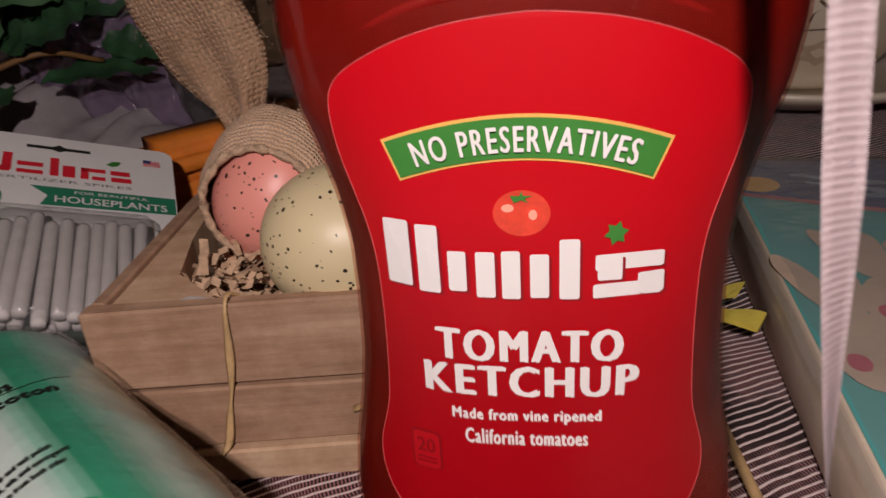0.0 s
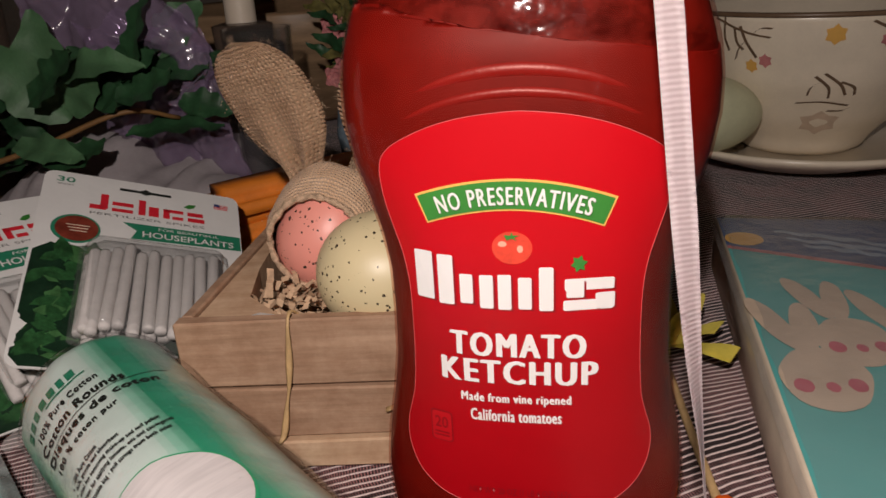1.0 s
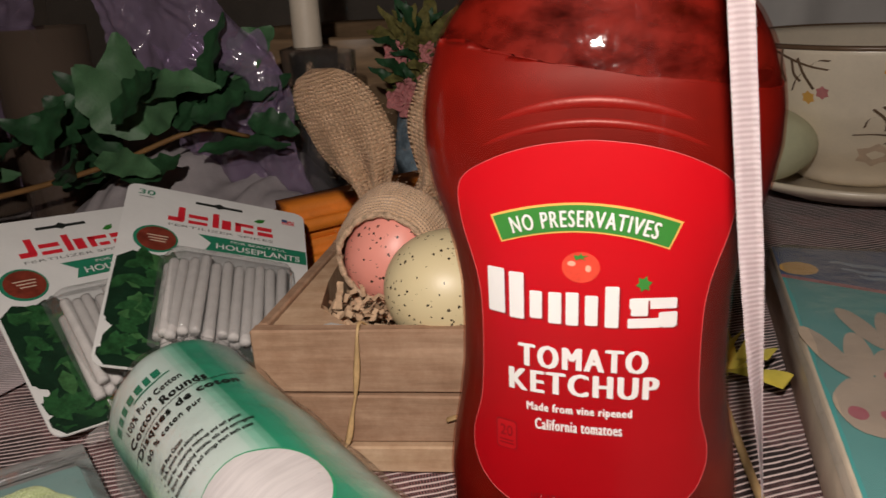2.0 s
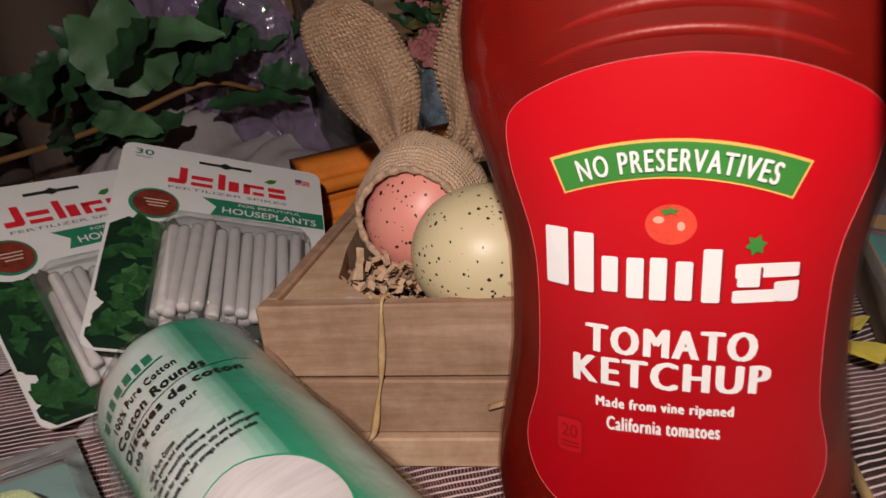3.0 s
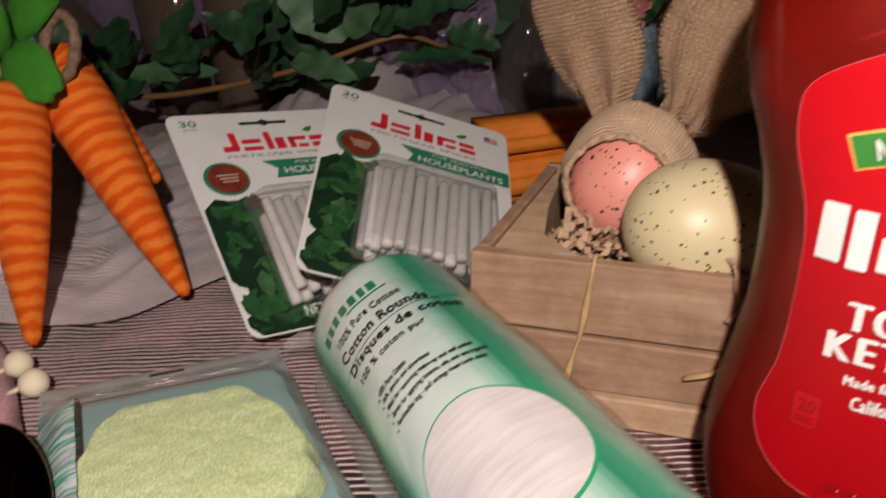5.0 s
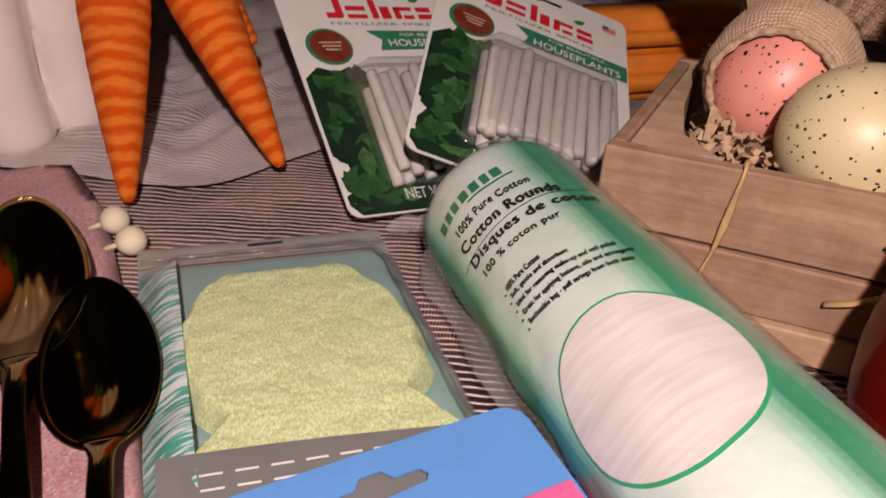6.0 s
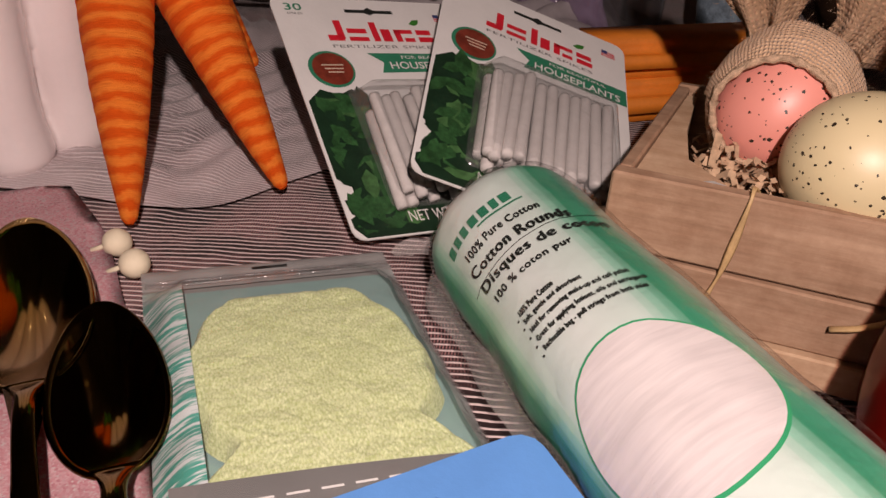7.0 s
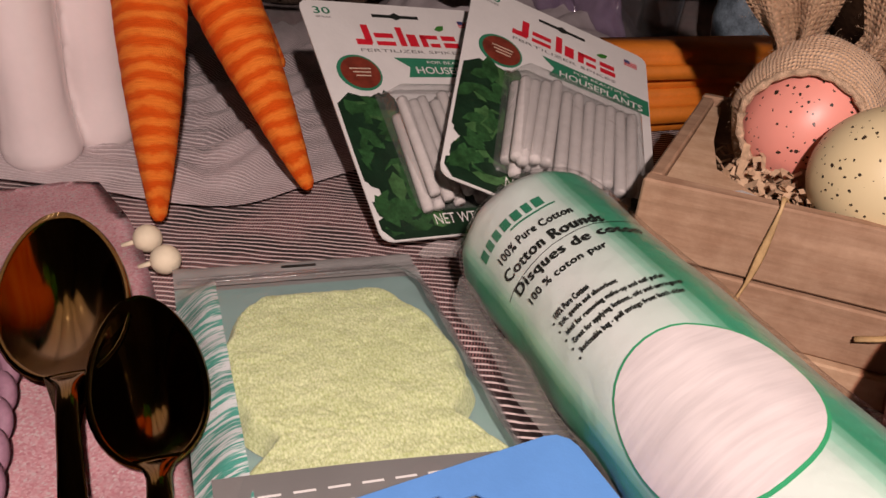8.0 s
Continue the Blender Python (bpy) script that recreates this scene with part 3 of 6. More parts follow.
def plank(x0, x1, y0, y1, z0, z1, mat=M_wood, name="plank"):
    """A sawn board of the crate, which stands a little out of square."""
    bm = bm_box(x0, x1, y0, y1, z0, z1, 0.0007, 1, 0.0005)
    for v in bm.verts:
        v.co.x += v.co.y * SKEW
    return part(name, bm, mat, crate, smooth=False)


plank(-0.003, CW + 0.003, -0.003, CD + 0.003, 0.0, 0.011, M_wood_pale, "base_board")
plank(0, CW, 0, 0.005, 0.0115, 0.0310)
plank(0, CW, 0, 0.005, 0.0320, CH)
plank(0, CW, CD - 0.005, CD, 0.0115, 0.0310)
plank(0, CW, CD - 0.005, CD, 0.0320, CH)
for x0 in (0, CW - 0.005):
    plank(x0, x0 + 0.005, 0.0054, CD - 0.0054, 0.0115, 0.0310)
    plank(x0, x0 + 0.005, 0.0054, CD - 0.0054, 0.0320, CH)
wedge = [(0.0052, 0.0056), (0.036, 0.0056), (0.018, 0.024), (0.0125, 0.050), (0.0085, 0.090), (0.0052, 0.090)]
part("corner_block", bm_rings([[Vector((x + y * SKEW, y, z)) for x, y in wedge] for z in (0.012, 0.0555, 0.0560)]), M_wood_pale, crate, "pale corner block", smooth=False)
tie = smooth_curve([(0.043, 0.010, 0.052), (0.0402, 0.004, 0.0592), (0.0396, -0.0012, 0.0575), (0.0385, -0.0013, 0.045), (0.037, -0.0013, 0.033), (0.0352, -0.0012, 0.025), (0.033, -0.002, 0.014), (0.031, -0.0042, 0.011)], 30)
part("raffia_tie", bm_tube(tie, lambda t: 0.0009 + 0.0004 * math.sin(t * 17), 6, 0.4), M_raffia, crate, "split raffia strand")
tie2 = smooth_curve([(0.092, -0.0012, 0.045), (0.086, -0.0035, 0.033), (0.078, -0.004, 0.027), (0.070, -0.0025, 0.023)], 16)
part("raffia_tie", bm_tube(tie2, 0.0012, 6, 0.4), M_raffia, crate)
tie3 = smooth_curve([(0.076, 0.014, 0.060), (0.079, 0.003, 0.0625), (0.082, -0.0016, 0.058), (0.0835, -0.0018, 0.050), (0.081, -0.0016, 0.044)], 18)
part("raffia_tie", bm_tube(tie3, lambda t: 0.0014 + 0.0009 * math.sin(t * 14), 7, 0.5), M_hem, crate, "frayed jute end")
# shredded paper filling
bm = bmesh.new()
rnd = random.Random(5)
for _ in range(900):
    x, y = rnd.uniform(0.020, CW - 0.006), rnd.uniform(0.007, CD - 0.007)
    y = max(y, 0.040 - x)
    z = rnd.uniform(0.036, 0.051) + 0.005 * math.exp(-((x - 0.03) ** 2 + (y - 0.03) ** 2) / 0.0005)
    d = Vector((rnd.gauss(0, 1), rnd.gauss(0, 1), rnd.gauss(0, 0.4))).normalized()
    w = d.cross(Vector((rnd.gauss(0, 0.3), rnd.gauss(0, 0.3), 1))).normalized() * rnd.uniform(0.0009, 0.0016)
    p = Vector((x, y, z))
    prev = None
    seg = rnd.randint(2, 4)
    for s in range(seg + 1):
        kink = Vector((0, 0, (0.0015 if s % 2 else -0.0005)))
        a, b = bm.verts.new(p + kink - w), bm.verts.new(p + kink + w)
        if prev:
            bm.faces.new((prev[0], prev[1], b, a))
        prev = (a, b)
        p = p + d * rnd.uniform(0.002, 0.004)
for v in bm.verts:
    v.co.x = min(max(v.co.x, 0.0195 - 0.14 * (v.co.y - 0.024) if v.co.y > 0.024 else 0.036 - (v.co.y - 0.0056) * 0.98), CW - 0.0055)
    v.co.y = min(max(v.co.y, 0.006), CD - 0.006)
    v.co.x += v.co.y * SKEW
shred = part("paper_shreds", bm, M_excel, smooth=False)
shred.matrix_world = pose(CX, CY, 0, 0, 0, CR)
tagged(shred, "crinkled brown paper shreds filling the crate", "paper shreds", kind="stuff")
lin = part("paper_liner", bm_grid(6, 3, lambda u, v: Vector((0.006 + 0.045 * u, 0.0062 + 0.010 * v * (1 - u * 0.6), 0.056 - 0.010 * v - 0.002 * math.sin(u * 9)))), M_paper, crate, "pale paper lining")


def egg_bm(a, b, skew=0.18, seg=40, rows=28):
    """Egg with its long axis along x."""
    rings = []
    for j in range(rows + 1):
        t = math.pi * (0.001 + 0.998 * j / rows)
        r = b * math.sin(t) * (1 - skew * math.cos(t))
        rings.append([Vector((a * math.cos(t), r * math.cos(k * 2 * math.pi / seg), r * math.sin(k * 2 * math.pi / seg))) for k in range(seg)])
    return bm_rings(rings)


def place_egg(name, label, mat, centre, a, b, rx, ry, rz, group):
    ob = part(name, egg_bm(a, b), mat)
    ob.matrix_world = pose(*centre, rx, ry, rz)
    return tagged(ob, label, "egg", group)


place_egg("speckled_egg", "large cream speckled egg lying in the crate", M_cream_egg, (-0.0465, 0.2045, 0.0620), 0.0322, 0.0224, 0, 8, 22, "eggs in the crate")
bunny_egg = thing("bunny_egg", "pink speckled egg in a burlap hood with long bunny ears", "bunny egg", (-0.083, 0.232, 0.0360))
eg = part("egg", egg_bm(0.0232, 0.0202, 0.10), M_pink_egg, bunny_egg, "pink speckled egg face")
eg.matrix_local = pose(0, 0, 0.030, 0, -62, 10) 
# hood: a shell behind the egg, open to the front
HF = Vector((-0.05, -0.97, 0.12)).normalized()
HU = Vector((0.02, 0.12, 0.98)).normalized()
HS = HF.cross(HU).normalized()


def hood(u, v):
    th = radians(50) + radians(130) * v
    ph = 2 * math.pi * u
    r = 0.0258 + 0.0012 * math.sin(ph * 5 + 3 * v) * v + 0.0008 * noise.noise(Vector((u * 14, v * 7, 0)))
    d = HF * math.cos(th) * 0.95 + (HS * math.cos(ph) + HU * math.sin(ph) * (0.93 + 0.20 * min(1, v * 3))) * math.sin(th) * 0.97
    return Vector((0, 0.001, 0.030)) + d * r


hb = bm_grid(56, 24, hood, lambda u, v: (u * 0.20, v * 0.073))
bmesh.ops.remove_doubles(hb, verts=hb.verts, dist=0.00003)
part("hood", hb, M_burlap, bunny_egg, "jute burlap hood")
rim_pts = [hood(k / 48, 0.0) for k in range(49)]
part("hood_hem", bm_tube(rim_pts, lambda t: 0.0013 + 0.0004 * math.sin(t * 190), 8), M_hem, bunny_egg, "rolled jute hem")


def fuzz(points, normal_of, count, seed):
    """Loose jute fibres standing off the weave."""
    rr = random.Random(seed)
    bm = bmesh.new()
    for _ in range(count):
        p = points[rr.randrange(len(points))] + Vector((rr.gauss(0, 1), rr.gauss(0, 1), rr.gauss(0, 1))) * 0.0008
        d = (normal_of(p) + Vector((rr.gauss(0, 1), rr.gauss(0, 1), rr.gauss(0, 1))) * 0.8).normalized()
        e = d.cross(Vector((rr.gauss(0, 1), rr.gauss(0, 1), rr.gauss(0, 1)))).normalized()
        L, w = rr.uniform(0.0010, 0.0034), 0.00008
        q = p + d * L * 0.5 + e * L * 0.2
        a = [bm.verts.new(c) for c in (p - e * w, p + e * w, q + d * w, q - d * w, p + d * L * 0.7 + e * L * 0.55)]
        bm.faces.new((a[0], a[1], a[2], a[3]))
        bm.faces.new((a[3], a[2], a[4]))
    return bm


HC = Vector((0, 0.001, 0.030))
part("jute_fuzz", fuzz([hood(i / 60, j / 20) for i in range(60) for j in range(14)], lambda p: (p - HC).normalized(), 700, 2), M_hem, bunny_egg)



def ear(base_p, tip, side, wid, bend, name="ear"):
    b, t, s = Vector(base_p), Vector(tip), Vector(side).normalized()
    ax = (t - b)
    n = ax.cross(s).normalized()

    def f(u, v):
        prof = (0.42 + 0.58 * math.sin(min(1.0, max(0, v - 0.12) / 0.40) * math.pi / 2) if v < 0.64 else math.sqrt(max(0.0, 1 - ((v - 0.64) / 0.36) ** 2.3)))
        w = wid * prof
        x = (2 * u - 1) * w
        pinch = 0.006 * (1 - v) ** 2 * math.cos((2 * u - 1) * 7)
        return b + ax * v + s * x + n * (bend * math.sin(v * math.pi) + 0.10 * abs(x) + pinch)

    bm = bm_grid(14, 26, f, lambda u, v: ((2 * u - 1) * 0.02, v * 0.07))
    edge = [f(u, j / 40) for u in (0.0, 1.0) for j in range(41)] + [f(i / 20, 1.0) for i in range(21)]
    bmesh.ops.solidify(bm, geom=bm.faces[:], thickness=0.0016)
    ob = part(name, bm, M_burlap, bunny_egg, "flat burlap ear")
    mid = b + ax * 0.55
    part("frayed_edge", fuzz(edge, lambda p: (p - mid).normalized(), 260, 7), M_hem, ob)
    return ob


ear((-0.010, 0.008, 0.046), (-0.0315, 0.004, 0.1055), (0.96, -0.15, 0.25), 0.0195, 0.004)
ear((0.015, 0.008, 0.049), (0.041, 0.012, 0.108), (0.93, -0.10, -0.32), 0.0265, 0.004)

# ---- plant food cards ----
def card_frame(tl, u, d):
    u = Vector(u).normalized()
    d = Vector(d)
    d = (d - u * d.dot(u)).normalized()
    n = d.cross(u).normalized()
    if n.z < 0:
        n = -n
    tl = Vector(tl)
    return lambda a, b, h=0.0: tl + u * a + d * b + n * h


CWD, CHT = 0.091, 0.127


def rounded_outline(w, h, r, slot=None):
    return [(w / 2 + x, h / 2 - y) for x, y in round_block(-w / 2, w / 2, -h / 2, h / 2, r)]


def spike_card(tl, u, d, tilt, count_text, seed):
    F = card_frame(tl, u, d)
    rnd = random.Random(seed)
    o = F(0, 0)
    c = thing("plant_food_pack", "card of white fertilizer spikes in a blister, " + tilt, "blister pack", o, 0, "plant food packs")
    f = lambda h: (lambda a, b: F(a, b, h) - o)
    bm = bm_poly(rounded_outline(CWD, CHT, 0.005), f(0.0))
    bmesh.ops.dissolve_limit(bm, angle_limit=0.01, verts=bm.verts, edges=bm.edges)
    top = bmesh.ops.extrude_face_region(bm, geom=bm.faces[:])
    off = F(0, 0, 0.0007) - o
    for v in top["geom"]:
        if isinstance(v, bmesh.types.BMVert):
            v.co += off
    bmesh.ops.recalc_face_normals(bm, faces=bm.faces)
    card = part("card", bm, M_paper, c, "white printed backing card", smooth=False)
    # dark foliage print along the side and the foot
    side = [(0.0015, 0.060), (0.008, 0.054), (0.016, 0.057), (0.022, 0.054), (0.027, 0.058), (0.029, 0.085), (0.031, 0.100), (0.060, 0.104), (0.0895, 0.098), (0.0898, 0.123), (0.086, 0.1264), (0.005, 0.1264),
            (0.0012, 0.1215), (0.0012, 0.1175), (0.0075, 0.1140), (0.0030, 0.1085), (0.0090, 0.1050), (0.0012, 0.0990), (0.0012, 0.080)]
    part("foliage_print", bm_poly(side, f(0.0009)), M_jobe_dark, card, smooth=False)
    for _ in range(120):
        a, b = rnd.uniform(0.003, 0.028), rnd.uniform(0.058, 0.122)
        if rnd.random() < 0.3:
            a, b = rnd.uniform(0.004, 0.022), rnd.uniform(0.104, 0.122)
        ang, ln = rnd.uniform(0, 6.3), rnd.uniform(0.008, 0.015)
        ca, sa = math.cos(ang), math.sin(ang)
        pts = [(a + ca * x * ln - sa * y * ln, b + sa * x * ln + ca * y * ln) for x, y in ((-0.6, 0), (-0.25, 0.27), (0.2, 0.25), (0.62, 0), (0.2, -0.25), (-0.25, -0.27))]
        if all(0.0012 < p[0] < CWD - 0.0012 and 0.05 < p[1] < CHT - 0.0015 for p in pts):
            part("leaf_print", bm_poly(pts, f(0.0010 + rnd.uniform(0, 0.0003))), rnd.choice((M_jobe_leaf, M_jobe_leaf, M_jobe_dark, M_jobe_dark, M_jobe_light)), card, smooth=False)
    # the maker's mark, as plain bars on a slant
    for a0, a1, b0, b1 in ((0.0225, 0.0285, 0.0215, 0.0245), (0.0262, 0.0290, 0.0135, 0.0235), (0.0305, 0.0382, 0.0178, 0.0203), (0.0305, 0.0382, 0.0223, 0.0245), (0.0402, 0.0428, 0.0140, 0.0245), (0.0440, 0.0478, 0.0178, 0.0245),
                           (0.0495, 0.0572, 0.0178, 0.0200), (0.0495, 0.0520, 0.0178, 0.0245), (0.0530, 0.0572, 0.0224, 0.0245), (0.0588, 0.0650, 0.0178, 0.0205), (0.0590, 0.0655, 0.0218, 0.0245)):
        part("mark_bar", bm_poly([(0.0210 + (a - 0.0225) * 1.22, 0.0140 + (b - 0.0135) * 1.12) for a, b in ((a0, b0), (a1, b0), (a1, b1), (a0, b1))], f(0.0010)), M_red_ink, card, smooth=False)
    part("mark_leaf", bm_poly([(0.0635, 0.0150), (0.0660, 0.0125), (0.0695, 0.0120), (0.0685, 0.0148), (0.0660, 0.0160)], f(0.0010)), M_green_ink, card, smooth=False)
    fv = lambda h: (lambda a, b: F(a, -b, h) - o)
    part("count_line", bm_words(count_text, fv(0.0010), 0.0055, -0.0085, 0.0080, 0.0042, 0.01), M_jobe_green, card, smooth=False)
    part("count_line", bm_words("SPIKES", fv(0.0010), 0.0060, -0.0110, 0.0070, 0.0012), M_grey_ink, card, smooth=False)
    part("kind_line", bm_words("FERTILIZER SPIKES", fv(0.0010), 0.0215, -0.0305, 0.0520, 0.0018), M_grey_ink, card, smooth=False)
    part("title_band", bm_poly([(0.036, 0.0335), (0.0905, 0.0335), (0.0905, 0.0440), (0.0400, 0.0450), (0.0425, 0.0390)], f(0.0009)), M_jobe_green, card, smooth=False)
    part("title_line", bm_words("FOR BEAUTIFUL", fv(0.0012), 0.0520, -0.0370, 0.028, 0.0018), M_white_ink, card, smooth=False)
    part("title_line", bm_words("HOUSEPLANTS", fv(0.0012), 0.0450, -0.0430, 0.042, 0.0042, 0.01), M_white_ink, card, smooth=False)
    part("weight_line", bm_words("NET WT. 1.1 OZ", fv(0.0013), 0.0250, -0.1215, 0.036, 0.0050), M_white_ink, card, smooth=False)
    part("round_badge", bm_poly(disc_pts(0.0168, 0.0428, 0.0103), f(0.0009)), M_jobe_green, card, smooth=False)
    part("round_badge", bm_poly(disc_pts(0.0172, 0.0428, 0.0090), f(0.0011)), M_brown_ink, card, smooth=False)
    for k in range(3):
        part("badge_bar", bm_patch(0.0125 + 0.001 * k, 0.0225 - 0.0005 * k, 0.0405 + 0.002 * k, 0.0412 + 0.002 * k, f(0.0013), 2, 1), M_cream_ink, card, smooth=False)
    part("small_flag", bm_poly([(0.0785, 0.0085), (0.0855, 0.0085), (0.0855, 0.0125), (0.0785, 0.0125)], f(0.0009)), M_red_ink, card, smooth=False)
    part("small_flag", bm_poly([(0.0785, 0.0085), (0.0815, 0.0085), (0.0815, 0.0107), (0.0785, 0.0107)], f(0.0011)), M_blue_ink, card, smooth=False)
    for k in range(3):
        part("small_flag", bm_poly([(0.0785, 0.0090 + 0.0013 * k), (0.0855, 0.0090 + 0.0013 * k), (0.0855, 0.0095 + 0.0013 * k), (0.0785, 0.0095 + 0.0013 * k)], f(0.00105)), M_white_ink, card, smooth=False)
    part("hang_slot", bm_poly([(0.0335, 0.0068), (0.0430, 0.0068), (0.0455, 0.0052), (0.0480, 0.0068), (0.0575, 0.0068), (0.0575, 0.0088), (0.0480, 0.0088), (0.0455, 0.0100), (0.0430, 0.0088), (0.0335, 0.0088)], f(0.0009)), M_black_ink, card, smooth=False)
    # spikes in two layers
    for layer, n in ((0, 12), (1, 11)):
        for k in range(n):
            a = 0.0245 + (0.0520 - 0.003 * layer) * k / (n - 1) + 0.001 * layer
            a += rnd.uniform(-0.0006, 0.0006)
            b0 = 0.0635 + rnd.uniform(-0.0025, 0.0035) + (0.004 if k < 2 else 0)
            lean = rnd.uniform(-0.005, 0.001) - 0.002
            h = 0.0040 + 0.0056 * layer
            p0, p1 = F(a, b0, h) - o, F(a + lean * 0.5, b0 + 0.047 + rnd.uniform(-0.001, 0.0025), h) - o
            part("fertilizer_spike", bm_tube([p0, p0.lerp(p1, 0.03), p0.lerp(p1, 0.97), p1], lambda t: 0.0022 if t in (0, 1) else 0.0025, 10), M_spike, c)

    def blister(a, b):
        e = min(a, 1 - a) * 9
        g = min(b, 1 - b) * 11
        k = min(1.0, max(0.0, e)) * min(1.0, max(0.0, g))
        hh = 0.0012 + 0.0118 * math.sin(min(1, k) * math.pi / 2)
        return F(0.0195 + 0.0640 * a, 0.0550 + 0.0600 * b, hh) - o
    part("blister", bm_grid(28, 30, blister), M_clear, c, "clear plastic blister")
    return c


spike_card((-0.296, 0.221, 0.072), (0.52, 0.84, -0.10), (0.672, -0.553, -0.490), "leaning back on foliage", "30", 3)
spike_card((-0.2375, 0.2762, 0.0815), (0.812, 0.483, -0.329), (0.405, -0.845, -0.350), "overlapping another pack", "30", 8)

# ---- cotton rounds bag ----
BAG_P, BAG_A, BAG_N = Vector((-0.1575, 0.1700, 0)), Vector((0.77, -0.64, 0)).normalized(), Vector((0.64, 0.77, 0)).normalized()
BAG_R, BAG_Z, BAG_L, PHI0 = 0.0270, 0.0270, 0.215, radians(-45)


def bag_r(s):
    e = min(s, BAG_L - s)
    return BAG_R * (math.sin(min(1.0, (e + 0.004) / 0.020) * math.pi / 2) ** 0.6) * (1 + 0.012 * math.sin(s * 95))


def on_bag(lift):
    def f(u, v):
        s, ph = -v, PHI0 + u / BAG_R
        r = bag_r(s) + lift + 0.0006 * noise.noise(Vector((s * 60, ph * 3, 0)))
        return BAG_A * s + BAG_N * math.sin(ph) * r + Vector((0, 0, BAG_Z + math.cos(ph) * r * 0.985))
    return f


def bag_print():
    m, nt, p, _ = base("bag_print")
    uv = nt.nodes.new("ShaderNodeTexCoord")
    sp = nt.nodes.new("ShaderNodeSeparateXYZ")
    nt.links.new(uv.outputs["UV"], sp.inputs[0])
    ab = nt.nodes.new("ShaderNodeMath")
    ab.operation = "ABSOLUTE"
    nt.links.new(sp.outputs["Y"], ab.inputs[0])
    sn = nt.nodes.new("ShaderNodeMath")
    sn.operation = "SNAP"
    sn.inputs[1].default_value = 0.0022
    nt.links.new(ab.outputs[0], sn.inputs[0])
    mixs = nt.nodes.new("ShaderNodeMath")
    mixs.operation = "ADD"
    hf = nt.nodes.new("ShaderNodeMath")
    hf.operation = "MULTIPLY"
    hf.inputs[1].default_value = 0.5
    nt.links.new(ab.outputs[0], hf.inputs[0])
    hs = nt.nodes.new("ShaderNodeMath")
    hs.operation = "MULTIPLY"
    hs.inputs[1].default_value = 0.5
    nt.links.new(sn.outputs[0], hs.inputs[0])
    nt.links.new(hf.outputs[0], mixs.inputs[0])
    nt.links.new(hs.outputs[0], mixs.inputs[1])
    r = ramp(nt, [(0.0, (0.62, 0.69, 0.65)), (0.36, (0.53, 0.65, 0.59)), (0.48, (0.26, 0.52, 0.40)), (0.60, (0.03, 0.27, 0.15)), (0.74, (0.05, 0.33, 0.20)), (1.0, (0.40, 0.58, 0.50))])
    nt.links.new(ramp_fac(nt, mixs.outputs[0], 0.0, 0.037), r.inputs[0])
    end = ramp_fac(nt, sp.outputs["X"], 0.006, 0.014)
    c = mixc(nt, end, (0.62, 0.60, 0.58), r.outputs[0])
    nt.links.new(c, p.inputs["Base Color"])
    p.inputs["Roughness"].default_value = 0.3
    bump(nt, p, noise_tex(nt, coords(nt, "Object", (1, 1, 1)), 130, 4), 0.35, 0.0015)
    return m


bag = thing("cotton_rounds_bag", "green and white plastic sleeve of cotton rounds lying down", "cotton pads", BAG_P)
s_of = lambda v: 0.0005 + (BAG_L - 0.001) * v
sleeve = part("sleeve", bm_grid(72, 90, lambda u, v: on_bag(0)((u - 0.5) * 2 * math.pi * BAG_R, -s_of(v)),
                               lambda u, v: (s_of(v), (u - 0.5) * 2 * math.pi * BAG_R)), bag_print(), bag, "printed green and white sleeve")
CS, CA, CRAD = 0.1148, 0.0044, 0.0229


def disc_on_bag(rad, lift, n=44, rings=9):
    bm = bmesh.new()
    f = on_bag(lift)
    rows = [[bm.verts.new(f(CA + rad * k / rings * math.cos(a), -(CS + rad * k / rings * math.sin(a)))) for a in (i * 2 * math.pi / n for i in range(n))] for k in range(1, rings + 1)]
    bm.faces.new(rows[0])
    for a, b in zip(rows, rows[1:]):
        for i in range(n):
            bm.faces.new((a[i], a[(i + 1) % n], b[(i + 1) % n], b[i]))
    bmesh.ops.recalc_face_normals(bm, faces=bm.faces)
    return bm


def cotton_window():
    m, nt, p, _ = base("cotton_window")
    v = coords(nt, "Object", (1, 1, 1), (0, 0, radians(40)))
    st = nt.nodes.new("ShaderNodeMapping")
    st.inputs["Scale"].default_value = (480, 42, 42)
    nt.links.new(v, st.inputs["Vector"])
    edges = noise_tex(nt, st.outputs["Vector"], 1.0, 4, 0.6)
    nt.links.new(mixc(nt, ramp_fac(nt, edges, 0.35, 0.62), (0.60, 0.555, 0.55), (0.71, 0.66, 0.65)), p.inputs["Base Color"])
    p.inputs["Roughness"].default_value = 0.55
    bump(nt, p, noise_tex(nt, v, 500, 3), 0.15, 0.0006)
    return m


part("window_ring", disc_on_bag(CRAD, 0.0003), pmat("bright_green_ink", (0.02, 0.34, 0.15), 0.4, var=0.06), sleeve, "green printed ring")
part("window", disc_on_bag(CRAD - 0.0009, 0.0006), cotton_window(), sleeve, "clear window on white cotton rounds")
for k, (a0, wd) in enumerate(((-0.0150, 0.0034), (-0.0110, 0.0030), (-0.0074, 0.0030), (-0.0036, 0.0036), (0.0006, 0.0034), (0.0046, 0.0028), (0.0080, 0.0036))):
    part("mark_bar", bm_patch(a0, a0 + wd * 0.82, -0.0300, -0.0258, on_bag(0.0005), 2, 1), M_jobe_green, sleeve)
part("mark_swoosh", bm_patch(-0.002, 0.0135, -0.0318, -0.0310, on_bag(0.0005), 8, 1), M_jobe_green, sleeve)
